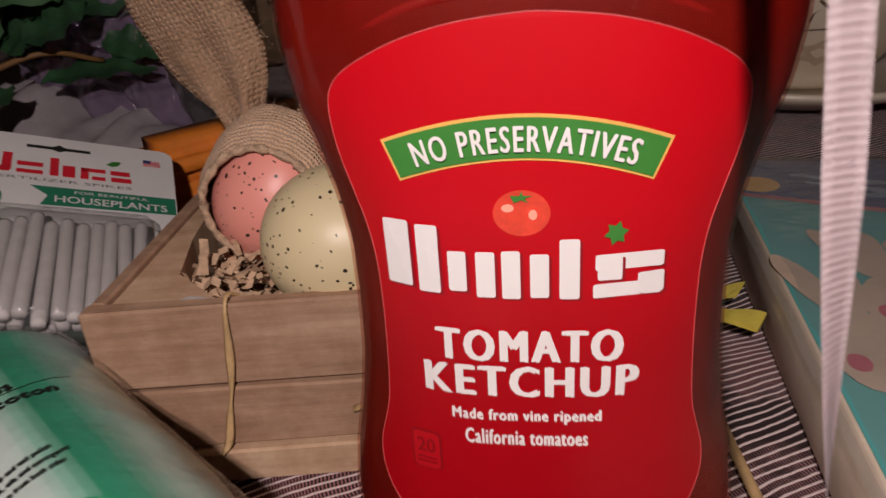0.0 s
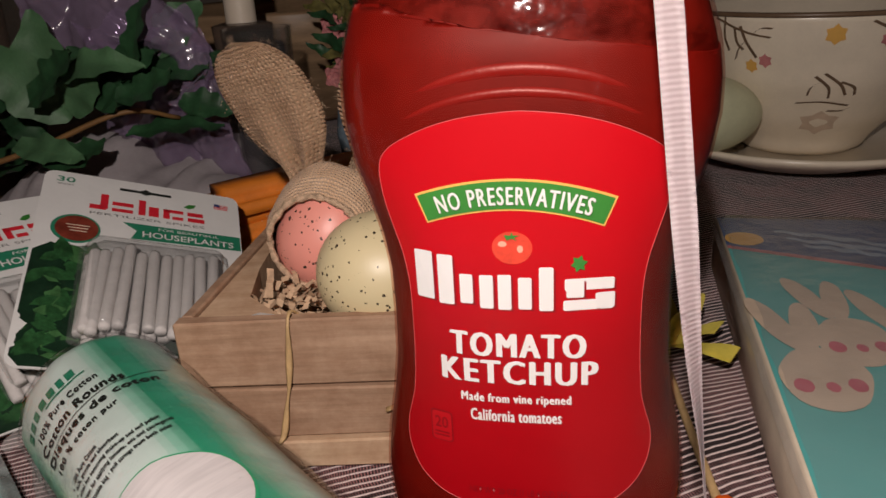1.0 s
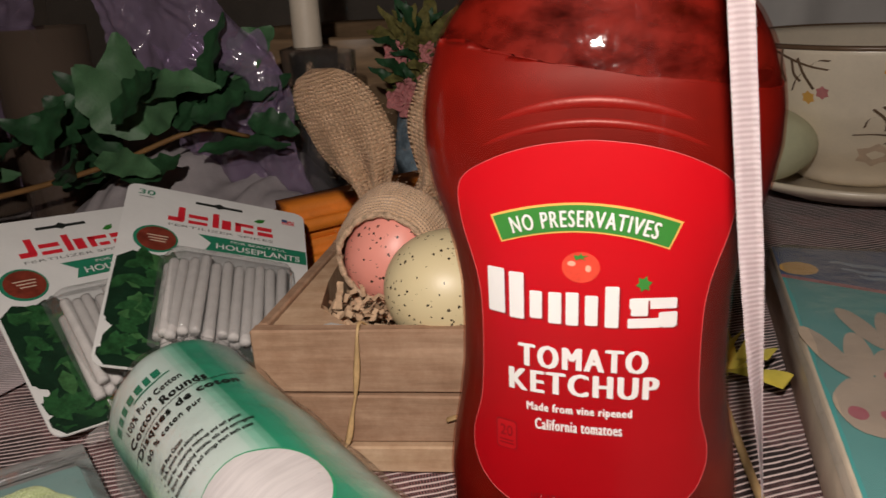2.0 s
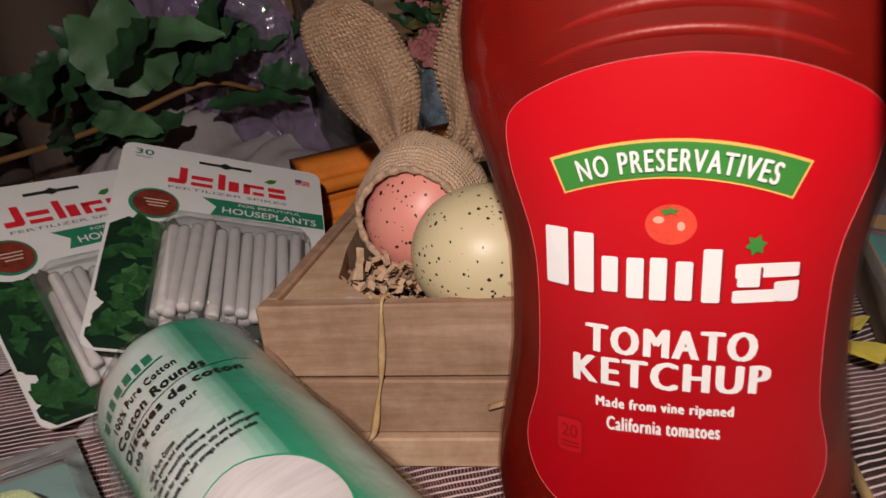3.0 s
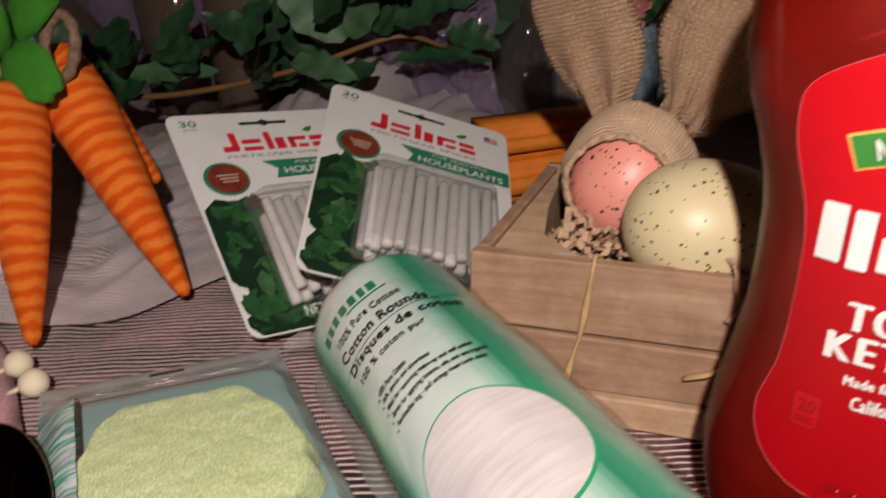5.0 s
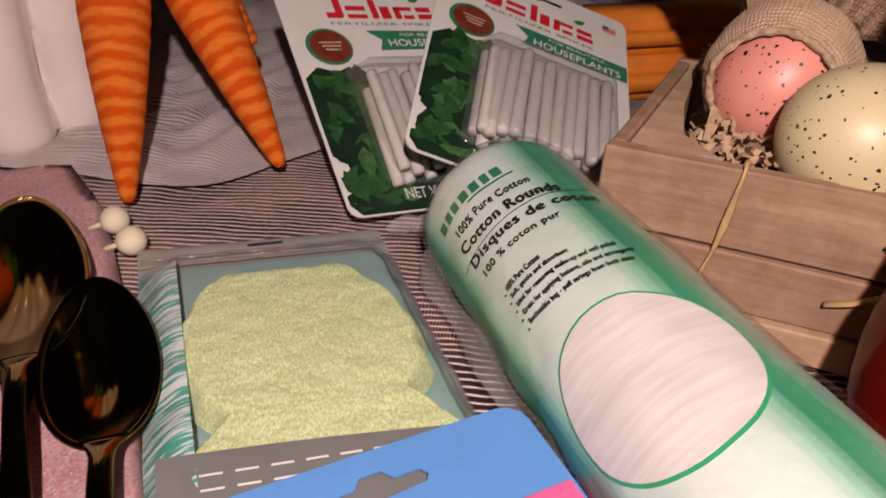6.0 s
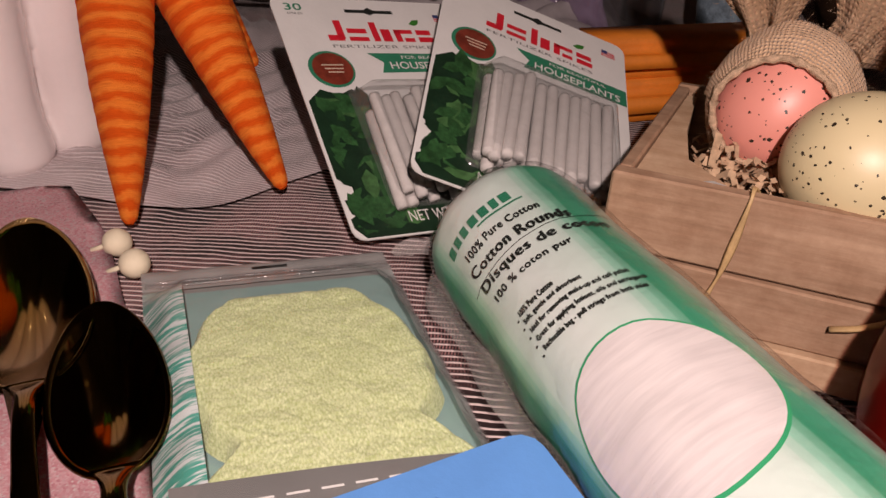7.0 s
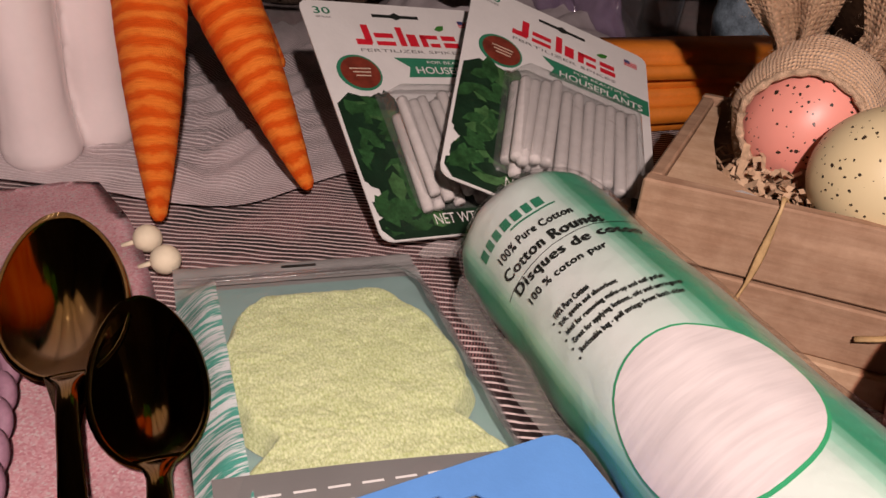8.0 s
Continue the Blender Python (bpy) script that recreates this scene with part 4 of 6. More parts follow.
for text, a0, s0, wd, ht, bo in (("100% Pure Cotton", -0.0150, 0.0385, 0.0330, 0.0036, 0.012), ("Cotton Rounds", -0.0170, 0.0455, 0.0430, 0.0047, 0.03), ("Disques de coton", -0.0170, 0.0535, 0.0530, 0.0055, 0.03),
                                 ("100 % coton pur", -0.0155, 0.0590, 0.0330, 0.0038, 0.012), ("100% Pure Cotton", -0.0160, 0.0752, 0.0190, 0.0024, 0.01),
                                 ("Soft, gentle and absorbent", -0.0160, 0.0788, 0.0290, 0.0024, 0.01), ("Ideal for removing make-up and nail polish", -0.0160, 0.0824, 0.0460, 0.0024, 0.01),
                                 ("Great for applying lotions, oils and astringents", -0.0160, 0.0860, 0.0500, 0.0024, 0.01), ("Reclosable bag - pull strings from both sides", -0.0160, 0.0896, 0.0470, 0.0024, 0.01),
                                 ("count", 0.0020, 0.1680, 0.0120, 0.0034, 0.015)):
    part("word_line", bm_words(text, lambda u, v: on_bag(0.0005)(u, v - 0.07 * u), a0 + (0.0074 if 0.07 < s0 < 0.1 else 0.0042), -s0 + (0.006 if s0 > 0.07 else 0.0), wd * (0.62 if 0.07 < s0 < 0.1 else 0.79), ht * 0.9, 0.0, 1.1, bo * 0.0075), M_black_ink, sleeve)
    if 0.07 < s0 < 0.1:
        part("bullet", bm_poly(disc_pts(a0 + 0.0060, -s0 + 0.0068, 0.0004, n=10), on_bag(0.0005)), M_black_ink, sleeve)
part("thin_rule", bm_patch(-0.0170, 0.034, -0.0475, -0.0472, on_bag(0.0005), 12, 1), M_black_ink, sleeve)


def fin(u, v):
    a = (u - 0.5) * 2
    out = 0.004 + 0.016 * v * (0.5 + 0.5 * abs(a) ** 1.5)
    wv = 0.004 * math.sin(a * 9 + v * 3) * v + 0.003 * noise.noise(Vector((a * 6, v * 5, 2)))
    return BAG_A * (0.006 - out) + BAG_N * a * (0.018 + 0.014 * v) + Vector((0, 0, 0.027 - 0.010 * v * abs(a) + wv + 0.006 * a))


part("end_fin", bm_grid(30, 10, fin), M_sleeve_film, bag, "crumpled clear film end")
part("film", bm_grid(60, 60, lambda u, v: on_bag(0.0013 + 0.0008 * noise.noise(Vector((u * 18, v * 9, 4))))((u - 0.5) * 2 * math.pi * BAG_R * 0.999, -s_of(v))),
     film_mat("bag_film", (0.98, 0.98, 0.98), 0.0, 0.10, 0.0, wrinkle=0.6, wscale=120), bag, "clear glossy film")
part("side_seam", bm_grid(40, 4, lambda u, v: BAG_A * (0.012 + 0.19 * u) + BAG_N * (-0.0262 - 0.0022 * v - 0.0008 * math.sin(u * 26) * v) + Vector((0, 0, 0.0185 - 0.010 * v + 0.0015 * math.sin(u * 31 + v * 4)))), M_sleeve_film, bag, "loose clear film along the side")


# ---- fabric carrots ----
def carrot_mat():
    m, nt, p, _ = base("wrapped_orange_yarn")
    v = coords(nt, "UV", (0.35, 1, 1))
    w = nt.nodes.new("ShaderNodeTexWave")
    w.bands_direction = "Y"
    w.inputs["Scale"].default_value, w.inputs["Distortion"].default_value, w.inputs["Detail"].default_value, w.inputs["Detail Scale"].default_value = 5.2, 3.4, 5, 3.0
    nt.links.new(v, w.inputs["Vector"])
    fib = noise_tex(nt, coords(nt, "UV", (9, 190, 1)), 1.0, 4, 0.7)
    thick = noise_tex(nt, coords(nt, "UV", (3, 26, 1)), 1.0, 3)
    c = mixc(nt, ramp_fac(nt, w.outputs["Fac"], 0.2, 0.8), (0.86, 0.125, 0.007), (1.0, 0.27, 0.036))
    c = mixc(nt, ramp_fac(nt, thick, 0.4, 0.62), mixc(nt, 1.0, c, (0.97, 0.88, 0.78), "MULTIPLY"), c)
    c = mixc(nt, ramp_fac(nt, fib, 0.3, 0.65), mixc(nt, 1.0, c, (0.84, 0.73, 0.66), "MULTIPLY"), c)
    nt.links.new(c, p.inputs["Base Color"])
    p.inputs["Roughness"].default_value, p.inputs["Specular IOR Level"].default_value = 0.85, 0.2
    bump(nt, p, fib, 0.9, 0.0012)
    return m


M_carrot = carrot_mat()
CAR_R = [(0, 0.0018), (0.02, 0.0040), (0.1, 0.0062), (0.25, 0.0100), (0.45, 0.0140), (0.65, 0.0172), (0.82, 0.0190), (0.92, 0.0180), (0.97, 0.0140), (1.0, 0.0050)]


def carrot(bunch, origin, tip, top, scale, seed):
    tip, top = Vector(tip) - origin, Vector(top) - origin
    ax = top - tip
    L = ax.length
    d = ax.normalized()
    s = d.cross(Vector((0, 0, 1))).normalized()
    w = s.cross(d)

    def f(u, v):
        a = u * 2 * math.pi
        r = lerp_table(CAR_R, v) * scale * (1 + 0.007 * math.sin(v * 78 + math.sin(a) * 0.8 + seed) + 0.02 * noise.noise(Vector((v * 30, a, seed))))
        return tip + d * (L * v) + (s * math.cos(a) + w * math.sin(a)) * r

    return part("carrot", bm_grid(36, 110, f, lambda u, v: (u, v)), M_carrot, bunch, "yarn-wrapped orange carrot")


CO = Vector((-0.29, 0.125, 0))
bunch = thing("carrot_bunch", "bunch of striped orange yarn carrots with green felt tops", "carrot decoration", CO)
carrot(bunch, CO, (-0.2878, 0.1266, 0.0045), (-0.3335, 0.1753, 0.0930), 0.77, 1)
carrot(bunch, CO, (-0.2562, 0.1785, 0.0080), (-0.3320, 0.2005, 0.0950), 0.79, 2)
carrot(bunch, CO, (-0.3040, 0.2200, 0.0400), (-0.3500, 0.2080, 0.1010), 0.72, 3)
M_felt_green = pmat("green_felt", (0.07, 0.36, 0.03), 0.85, var=0.2, scale=90, fine=900, bmp=0.3)
KNOT = Vector((-0.338, 0.186, 0.101)) - CO
LEAVES = (((-0.334, 0.178, 0.108), (0.030, -0.004, -0.016), 0.0115), ((-0.345, 0.176, 0.104), (0.014, -0.006, 0.034), 0.0150),
          ((-0.352, 0.180, 0.108), (-0.022, 0.004, 0.030), 0.0120), ((-0.340, 0.186, 0.112), (0.026, 0.012, 0.026), 0.0100))
for root, way, wd in LEAVES:
    root, d = Vector(root) - CO, Vector(way)
    sd = d.cross(Vector((0.35, -0.85, 0.4))).normalized()
    up = sd.cross(d).normalized()
    bm = bm_grid(8, 14, lambda u, v: root + d * v + sd * (2 * u - 1) * wd * math.sin(math.pi * (0.08 + 0.88 * v)) ** 0.6 + up * (0.004 * math.sin(v * 3) - 0.22 * abs(2 * u - 1) * wd))
    bmesh.ops.solidify(bm, geom=bm.faces[:], thickness=0.0010)
    part("felt_leaf", bm, M_felt_green, bunch, "green felt leaf")
for k in range(14):
    rr = random.Random(k)
    b = KNOT + Vector((rr.uniform(-0.008, 0.002), rr.uniform(-0.012, -0.004), rr.uniform(-0.012, -0.004)))
    e = b + Vector((rr.uniform(-0.008, 0.008), rr.uniform(-0.008, 0.002), rr.uniform(-0.006, 0.026)))
    part("stalk", bm_tube([b, b.lerp(e, 0.5) + Vector((0.002, 0, 0.001)), e], 0.0006, 5), M_felt_green, bunch)
part("twine_loop", bm_tube([KNOT + Vector((0.020 + 0.009 * math.cos(a), 0.006 + 0.004 * math.sin(a), 0.006 + 0.013 * math.sin(a))) for a in (k * math.pi / 12 for k in range(25))], lambda t: 0.0024 + 0.0005 * math.sin(t * 60), 8), pmat("brown_twine", (0.24, 0.15, 0.095), 0.9, var=0.35, scale=500, fine=2000, bmp=0.8, dist=0.001), bunch, "brown jute twine loop")
part("jute_knot", bm_tube([KNOT + Vector((0.011 * math.cos(a), 0.011 * math.sin(a), -0.004 + 0.002 * math.sin(3 * a))) for a in (k * math.pi / 10 for k in range(21))], 0.0022, 7), M_raffia, bunch)

# ---- white ceramic figure ----
fig = bmesh.new()
for cx, cy, prof in ((0.000, -0.002, ((0.010, 0.0), (0.0134, 0.003), (0.0142, 0.009), (0.0128, 0.018), (0.0120, 0.032), (0.0124, 0.060), (0.0136, 0.085), (0.010, 0.115), (0.003, 0.120))),
                     (0.000, 0.0245, ((0.010, 0.0), (0.0132, 0.004), (0.0140, 0.010), (0.0130, 0.018), (0.0118, 0.028), (0.0126, 0.045), (0.0140, 0.075), (0.012, 0.112), (0.004, 0.122))),
                     (-0.034, 0.014, ((0.018, 0.0), (0.024, 0.006), (0.027, 0.03), (0.030, 0.08), (0.028, 0.12), (0.016, 0.14), (0.004, 0.146))),
                     (-0.030, -0.026, ((0.010, 0.0), (0.0140, 0.003), (0.0146, 0.009), (0.0130, 0.02), (0.0125, 0.05), (0.014, 0.09), (0.010, 0.11), (0.003, 0.114)))):
    src = bm_revolve([(lerp_table([(z, r) for r, z in prof], z), z) for z in zsteps(0, prof[-1][1], 26)], 30, cx, cy)
    me = bpy.data.meshes.new("tmp")
    src.to_mesh(me)
    src.free()
    fig.from_mesh(me)
    bpy.data.meshes.remove(me)
figure = part("ceramic_figurine", fig, M_white_cer)
fuse = figure.modifiers.new("fuse", "REMESH")
fuse.mode, fuse.voxel_size, fuse.use_smooth_shade = "VOXEL", 0.0016, True
melt = figure.modifiers.new("melt", "SMOOTH")
melt.factor, melt.iterations = 0.5, 6
figure.matrix_world = pose(-0.372, 0.142, 0.0005, 0, 0, 0) @ Matrix.Diagonal((1.15, 1.2, 1.0, 1))
tagged(figure, "glossy white ceramic figurine standing on the cloth", "figurine")

# ---- cloths ----
EDGE = [(-0.50, 0.07), (-0.40, 0.100), (-0.37, 0.116), (-0.328, 0.134), (-0.300, 0.143), (-0.276, 0.160), (-0.266, 0.196), (-0.252, 0.25), (-0.24, 0.33), (-0.26, 0.42), (-0.34, 0.50)]
edge_c = smooth_curve([(x, y, 0) for x, y in EDGE], 81)


def tulle(u, v):
    e = edge_c[round(v * 80)]
    c = Vector((-0.52, 0.33, 0))
    p = e.lerp(c, u)
    w = abs(noise.noise(Vector((p.x * 22, p.y * 22, 1)))) * 0.011 * min(1, u * 6) + 0.0030 * math.sin(u * 85 + 6 * noise.noise(Vector((v * 7, u * 3, 0)))) * min(1, u * 5)
    return Vector((p.x, p.y, 0.0022 + max(0, w)))


tagged(part("tulle_sheet", bm_grid(50, 80, tulle), M_tulle), "crumpled pale grey tulle spread over the tablecloth", "fabric")


def glitter():
    m, nt, p, _ = base("pink_glitter_felt")
    v = coords(nt)
    vo = nt.nodes.new("ShaderNodeTexVoronoi")
    vo.inputs["Scale"].default_value = 1500
    nt.links.new(v, vo.inputs["Vector"])
    sep = nt.nodes.new("ShaderNodeSeparateColor")
    nt.links.new(vo.outputs["Color"], sep.inputs[0])
    c = mixc(nt, sep.outputs[0], (0.88, 0.43, 0.48), (1.0, 0.74, 0.76))
    c = mixc(nt, ramp_fac(nt, noise_tex(nt, v, 40, 3), 0.3, 0.7), mixc(nt, 1.0, c, (0.85, 0.8, 0.82), "MULTIPLY"), c)
    c = mixc(nt, ramp_fac(nt, sep.outputs[1], 0.86, 0.90), c, (0.95, 0.80, 0.80))
    nt.links.new(c, p.inputs["Base Color"])
    nt.links.new(ramp_fac(nt, sep.outputs[1], 1.1, -0.1), p.inputs["Roughness"])
    p.inputs["Specular IOR Level"].default_value = 0.6
    bump(nt, p, sep.outputs[2], 0.9, 0.0007)
    return m


M_pinkfelt = glitter()
felt_edge = smooth_curve([(-0.334, 0.137, 0), (-0.292, 0.118, 0), (-0.252, 0.092, 0), (-0.215, 0.066, 0), (-0.173, 0.036, 0), (-0.11, -0.02, 0)], 41)


def felt(u, v):
    e = felt_edge[round(v * 40)]
    w = 0.0006 * math.sin(u * 30 + v * 9) + 0.0008 * noise.noise(Vector((u * 8, v * 9, 0)))
    return Vector((e.x - 0.14 * u, e.y - 0.145 * u, 0.0035 + w))


fb = bm_grid(30, 40, felt)
bmesh.ops.solidify(fb, geom=fb.faces[:], thickness=0.0018)
pf = part("glitter_felt", fb, M_pinkfelt)
tagged(pf, "pink glitter felt sheet with a pom-pom edge", "fabric")
for k, (x, y, z, r) in enumerate(((-0.2785, 0.1130, 0.0062, 0.0052), (-0.2625, 0.1065, 0.0062, 0.0053))):
    b = bmesh.new()
    bmesh.ops.create_icosphere(b, subdivisions=3, radius=r)
    for v in b.verts:
        v.co *= 1 + 0.04 * noise.noise(v.co * 900)
    o = part("pompom", b, M_pearl)
    o.matrix_world = pose(x, y, z)
    tagged(o, "small cream pom-pom on the felt's edge", "pom-pom", "pom-poms on the edge")
    part("cord", bm_tube([(0, 0, 0), (-0.004, -0.003, -0.0015), (-0.007, -0.006, -0.0028)], 0.001, 6), M_pearl, o)

# lilac braid
braid = thing("braided_cord", "lilac braided cord lying on the pink felt", "cord", (-0.2490, 0.0415, 0.006))
for k in range(3):
    pts = []
    for i in range(60):
        t = i / 59
        ph = t * 16 + k * 2 * math.pi / 3
        p = Vector((-0.008 + 0.064 * t, -0.001 - 0.052 * t, 0.004))
        sd = Vector((0.7, 0.7, 0))
        pts.append(p + sd * 0.0048 * math.sin(ph) + Vector((0, 0, 0.0018 * math.sin(2 * ph))))
    part("strand", bm_tube(pts, 0.0024, 8, 0.8), M_lilac, braid)


# ---- spoons ----
def spoon(tip, neck, wid, handle_to, z, label):
    tip, neck = Vector((*tip, 0)), Vector((*neck, 0))
    ax = tip - neck
    L = ax.length
    d = ax.normalized()
    s = Vector((d.y, -d.x, 0))
    o = Vector((neck.x, neck.y, z))
    sp = thing("spoon", label, "spoon", o, 0, "dark gold spoons")

    def bowl(u, v):
        a, r = u * 2 * math.pi, v
        x, y = math.cos(a) * r, math.sin(a) * r
        w = wid / 2 * (1 - 0.16 * (x + 0.1))
        zz = 0.0045 + 0.0115 * (r ** 2 - 1) + 0.0010 * x * r
        return d * (L / 2 * (1 + x)) + s * (w * y) + Vector((0, 0, zz))

    bm = bm_grid(48, 14, bowl)
    bmesh.ops.remove_doubles(bm, verts=bm.verts, dist=0.00002)
    bmesh.ops.solidify(bm, geom=bm.faces[:], thickness=0.0011)
    part("bowl", bm, M_gold, sp, "dark mirror-gold bowl")
    hd = Vector((*handle_to, 0)) - neck
    hl = hd.length
    hd.normalize()
    hs = Vector((hd.y, -hd.x, 0))

    def shaft(u, v):
        a = u * 2 * math.pi
        w = 0.0027 + 0.0032 * max(0.0, 1 - v / 0.12) ** 2 + 0.0018 * max(0, v - 0.35)
        zc = 0.0036 + 0.007 * math.sin(min(1, v * 1.6) * math.pi) * (1 - v) - 0.004 * v
        return hd * (-0.0025 + (hl + 0.0025) * v) + hs * w * math.cos(a) + Vector((0, 0, zc + 0.0013 * min(1.0, 0.2 + v * 8) * math.sin(a)))

    hb = bm_grid(20, 36, shaft)
    bmesh.ops.holes_fill(hb, edges=[e for e in hb.edges if e.is_boundary], sides=0)
    part("handle", hb, M_gold, sp, "slim dark gold handle")
    return sp


spoon((-0.3020, 0.0955), (-0.2262, 0.0412), 0.0362, (-0.1560, -0.0105), 0.0112, "large dark gold spoon lying face up on the felt")
spoon((-0.2390, 0.0745), (-0.1840, 0.0325), 0.0286, (-0.1190, -0.0220), 0.0122, "dark gold spoon overlapping the larger spoon beside it")

# ---- scrubber pouch ----
PO = Vector((-0.2562, 0.1035, 0))
PU, PD = Vector((0.712, 0.702, 0)).normalized(), Vector((0.758, -0.652, 0)).normalized()
PW, PH = 0.083, 0.165


def on_pouch(h):
    return lambda a, b: PU * a + PD * b + Vector((0, 0, 0.0045 + h))


pouch = thing("scrubber_pouch", "clear zip pouch holding a pale green bath scrubber", "pouch", PO)


def pouch_print():
    m, nt, p, _ = base("pouch_back")
    uv = coords(nt, "UV")
    sp = nt.nodes.new("ShaderNodeSeparateXYZ")
    nt.links.new(uv, sp.inputs[0])
    strokes = noise_tex(nt, coords(nt, "UV", (70, 620, 1), (0, 0, radians(-9))), 1.0, 3, 0.6)
    st = mixc(nt, ramp_fac(nt, strokes, 0.47, 0.54), (0.70, 0.74, 0.74), (0.045, 0.36, 0.28))
    pale = mixc(nt, noise_tex(nt, uv, 40, 3), (0.22, 0.38, 0.36), (0.32, 0.47, 0.45))
    ed = nt.nodes.new("ShaderNodeMath")
    ed.operation = "MULTIPLY"
    ed.inputs[1].default_value = -1.0
    sb = nt.nodes.new("ShaderNodeMath")
    sb.operation = "SUBTRACT"
    sb.inputs[1].default_value = PW / 2
    nt.links.new(sp.outputs["X"], sb.inputs[0])
    nt.links.new(sb.outputs[0], ed.inputs[0])
    side = ramp_fac(nt, ed.outputs[0], PW / 2 - 0.0125, PW / 2 - 0.0115)
    low = ramp_fac(nt, sp.outputs["Y"], 0.018, 0.026)
    ml = nt.nodes.new("ShaderNodeMath")
    ml.operation = "MULTIPLY"
    nt.links.new(side, ml.inputs[0])
    nt.links.new(low, ml.inputs[1])
    c = mixc(nt, ml.outputs[0], pale, st)
    hd = ramp_fac(nt, sp.outputs["Y"], 0.0120, 0.0128)
    c = mixc(nt, hd, (0.30, 0.29, 0.28), c)
    nt.links.new(c, p.inputs["Base Color"])
    p.inputs["Roughness"].default_value = 0.35
    bump(nt, p, noise_tex(nt, uv, 160, 3), 0.4, 0.001)
    return m


def pouch_z(a, b, up):
    k = min(1, min(a, PW - a) / 0.013) * min(1, max(0, b - 0.010) / 0.02) * min(1, max(0, PH - b) / 0.02)
    w = 0.0006 * noise.noise(Vector((a * 160, b * 90, 3))) + 0.0005 * math.sin(b * 330 + a * 60) * (1 if a < 0.013 or a > PW - 0.013 else 0.2)
    return (0.0008 + 0.0105 * math.sin(max(0, k) * math.pi / 2) + w) if up else (0.0 + w * 0.2)


back = part("back_film", bm_grid(30, 50, lambda u, v: on_pouch(pouch_z(u * PW, v * PH, False) - 0.0005)(u * PW, v * PH), lambda u, v: (u * PW, v * PH)), pouch_print(), pouch, "pale teal printed pouch back")
part("side_film", bm_grid(8, 60, lambda u, v: on_pouch(pouch_z(u * 0.0125, 0.013 + v * (PH - 0.02), True) + 0.0004)(u * 0.0125, 0.013 + v * (PH - 0.02)), lambda u, v: (u * 0.0115, 0.013 + v * (PH - 0.02))), back.data.materials[0], pouch, "teal striped pouch side")
part("side_film", bm_grid(8, 60, lambda u, v: on_pouch(pouch_z(PW - 0.0055 + u * 0.0055, 0.013 + v * (PH - 0.02), True) + 0.0004)(PW - 0.0055 + u * 0.0055, 0.013 + v * (PH - 0.02)), lambda u, v: (PW - 0.0055 + u * 0.0055, 0.013 + v * (PH - 0.02))), film_mat("pouch_edge_film", (0.9, 0.93, 0.93), 0.4, 0.12, 0.55, (0.62, 0.67, 0.66), wrinkle=0.9, wscale=170), pouch, "pale crinkled pouch edge")
part("header", bm_grid(30, 6, lambda u, v: on_pouch(0.0012 + 0.0006 * math.sin(v * 9) + 0.0003 * noise.noise(Vector((u * 12, v * 4, 0))))(u * PW, v * 0.0125)), pmat("grey_header_film", (0.34, 0.33, 0.32), 0.3, var=0.15, scale=60, stretch=(1, 1, 1), bmp=0.2), pouch, "grey zip header")
for bz in (0.0088, 0.0108):
    part("zip_ridge", bm_tube([on_pouch(0.0022)(a, bz) for a in zsteps(0.001, PW - 0.001, 12)], 0.0005, 6), M_film, pouch)
part("hang_slot", bm_poly([(0.036, 0.0040), (0.048, 0.0040), (0.048, 0.0055), (0.036, 0.0055)], on_pouch(0.0024)), M_black_ink, pouch)
SHAPE = [(0.027, 0.001), (0.0280, 0.008), (0.030, 0.0145), (0.034, 0.0210), (0.040, 0.0265), (0.048, 0.0312), (0.058, 0.0350), (0.070, 0.0355), (0.082, 0.0335), (0.088, 0.0305), (0.093, 0.0262), (0.096, 0.0258), (0.101, 0.0300), (0.108, 0.0350), (0.120, 0.0350), (0.14, 0.034)]


def scrub_mat():
    m, nt, p, _ = base("green_chenille")
    v = coords(nt)
    vo = nt.nodes.new("ShaderNodeTexVoronoi")
    vo.inputs["Scale"].default_value = 1250
    mp = coords(nt, "Object", (1.0, 1.0, 1.0), (0, 0, radians(45)))
    st = nt.nodes.new("ShaderNodeMapping")
    st.inputs["Scale"].default_value = (0.7, 1.2, 1)
    nt.links.new(mp, st.inputs["Vector"])
    nt.links.new(st.outputs["Vector"], vo.inputs["Vector"])
    fib = noise_tex(nt, st.outputs["Vector"], 1300, 3, 0.7)
    c = mixc(nt, ramp_fac(nt, fib, 0.34, 0.62), (0.60, 0.69, 0.33), (0.92, 0.97, 0.62))
    c = mixc(nt, ramp_fac(nt, vo.outputs["Distance"], 0.25, 0.8), c, mixc(nt, 1.0, c, (0.78, 0.8, 0.66), "MULTIPLY"))
    c = mixc(nt, ramp_fac(nt, noise_tex(nt, v, 60, 3), 0.3, 0.7), mixc(nt, 1.0, c, (0.9, 0.92, 0.84), "MULTIPLY"), c)
    nt.links.new(c, p.inputs["Base Color"])
    p.inputs["Roughness"].default_value, p.inputs["Sheen Weight"].default_value = 0.9, 0.1
    bump(nt, p, fib, 0.5, 0.0007)
    return m


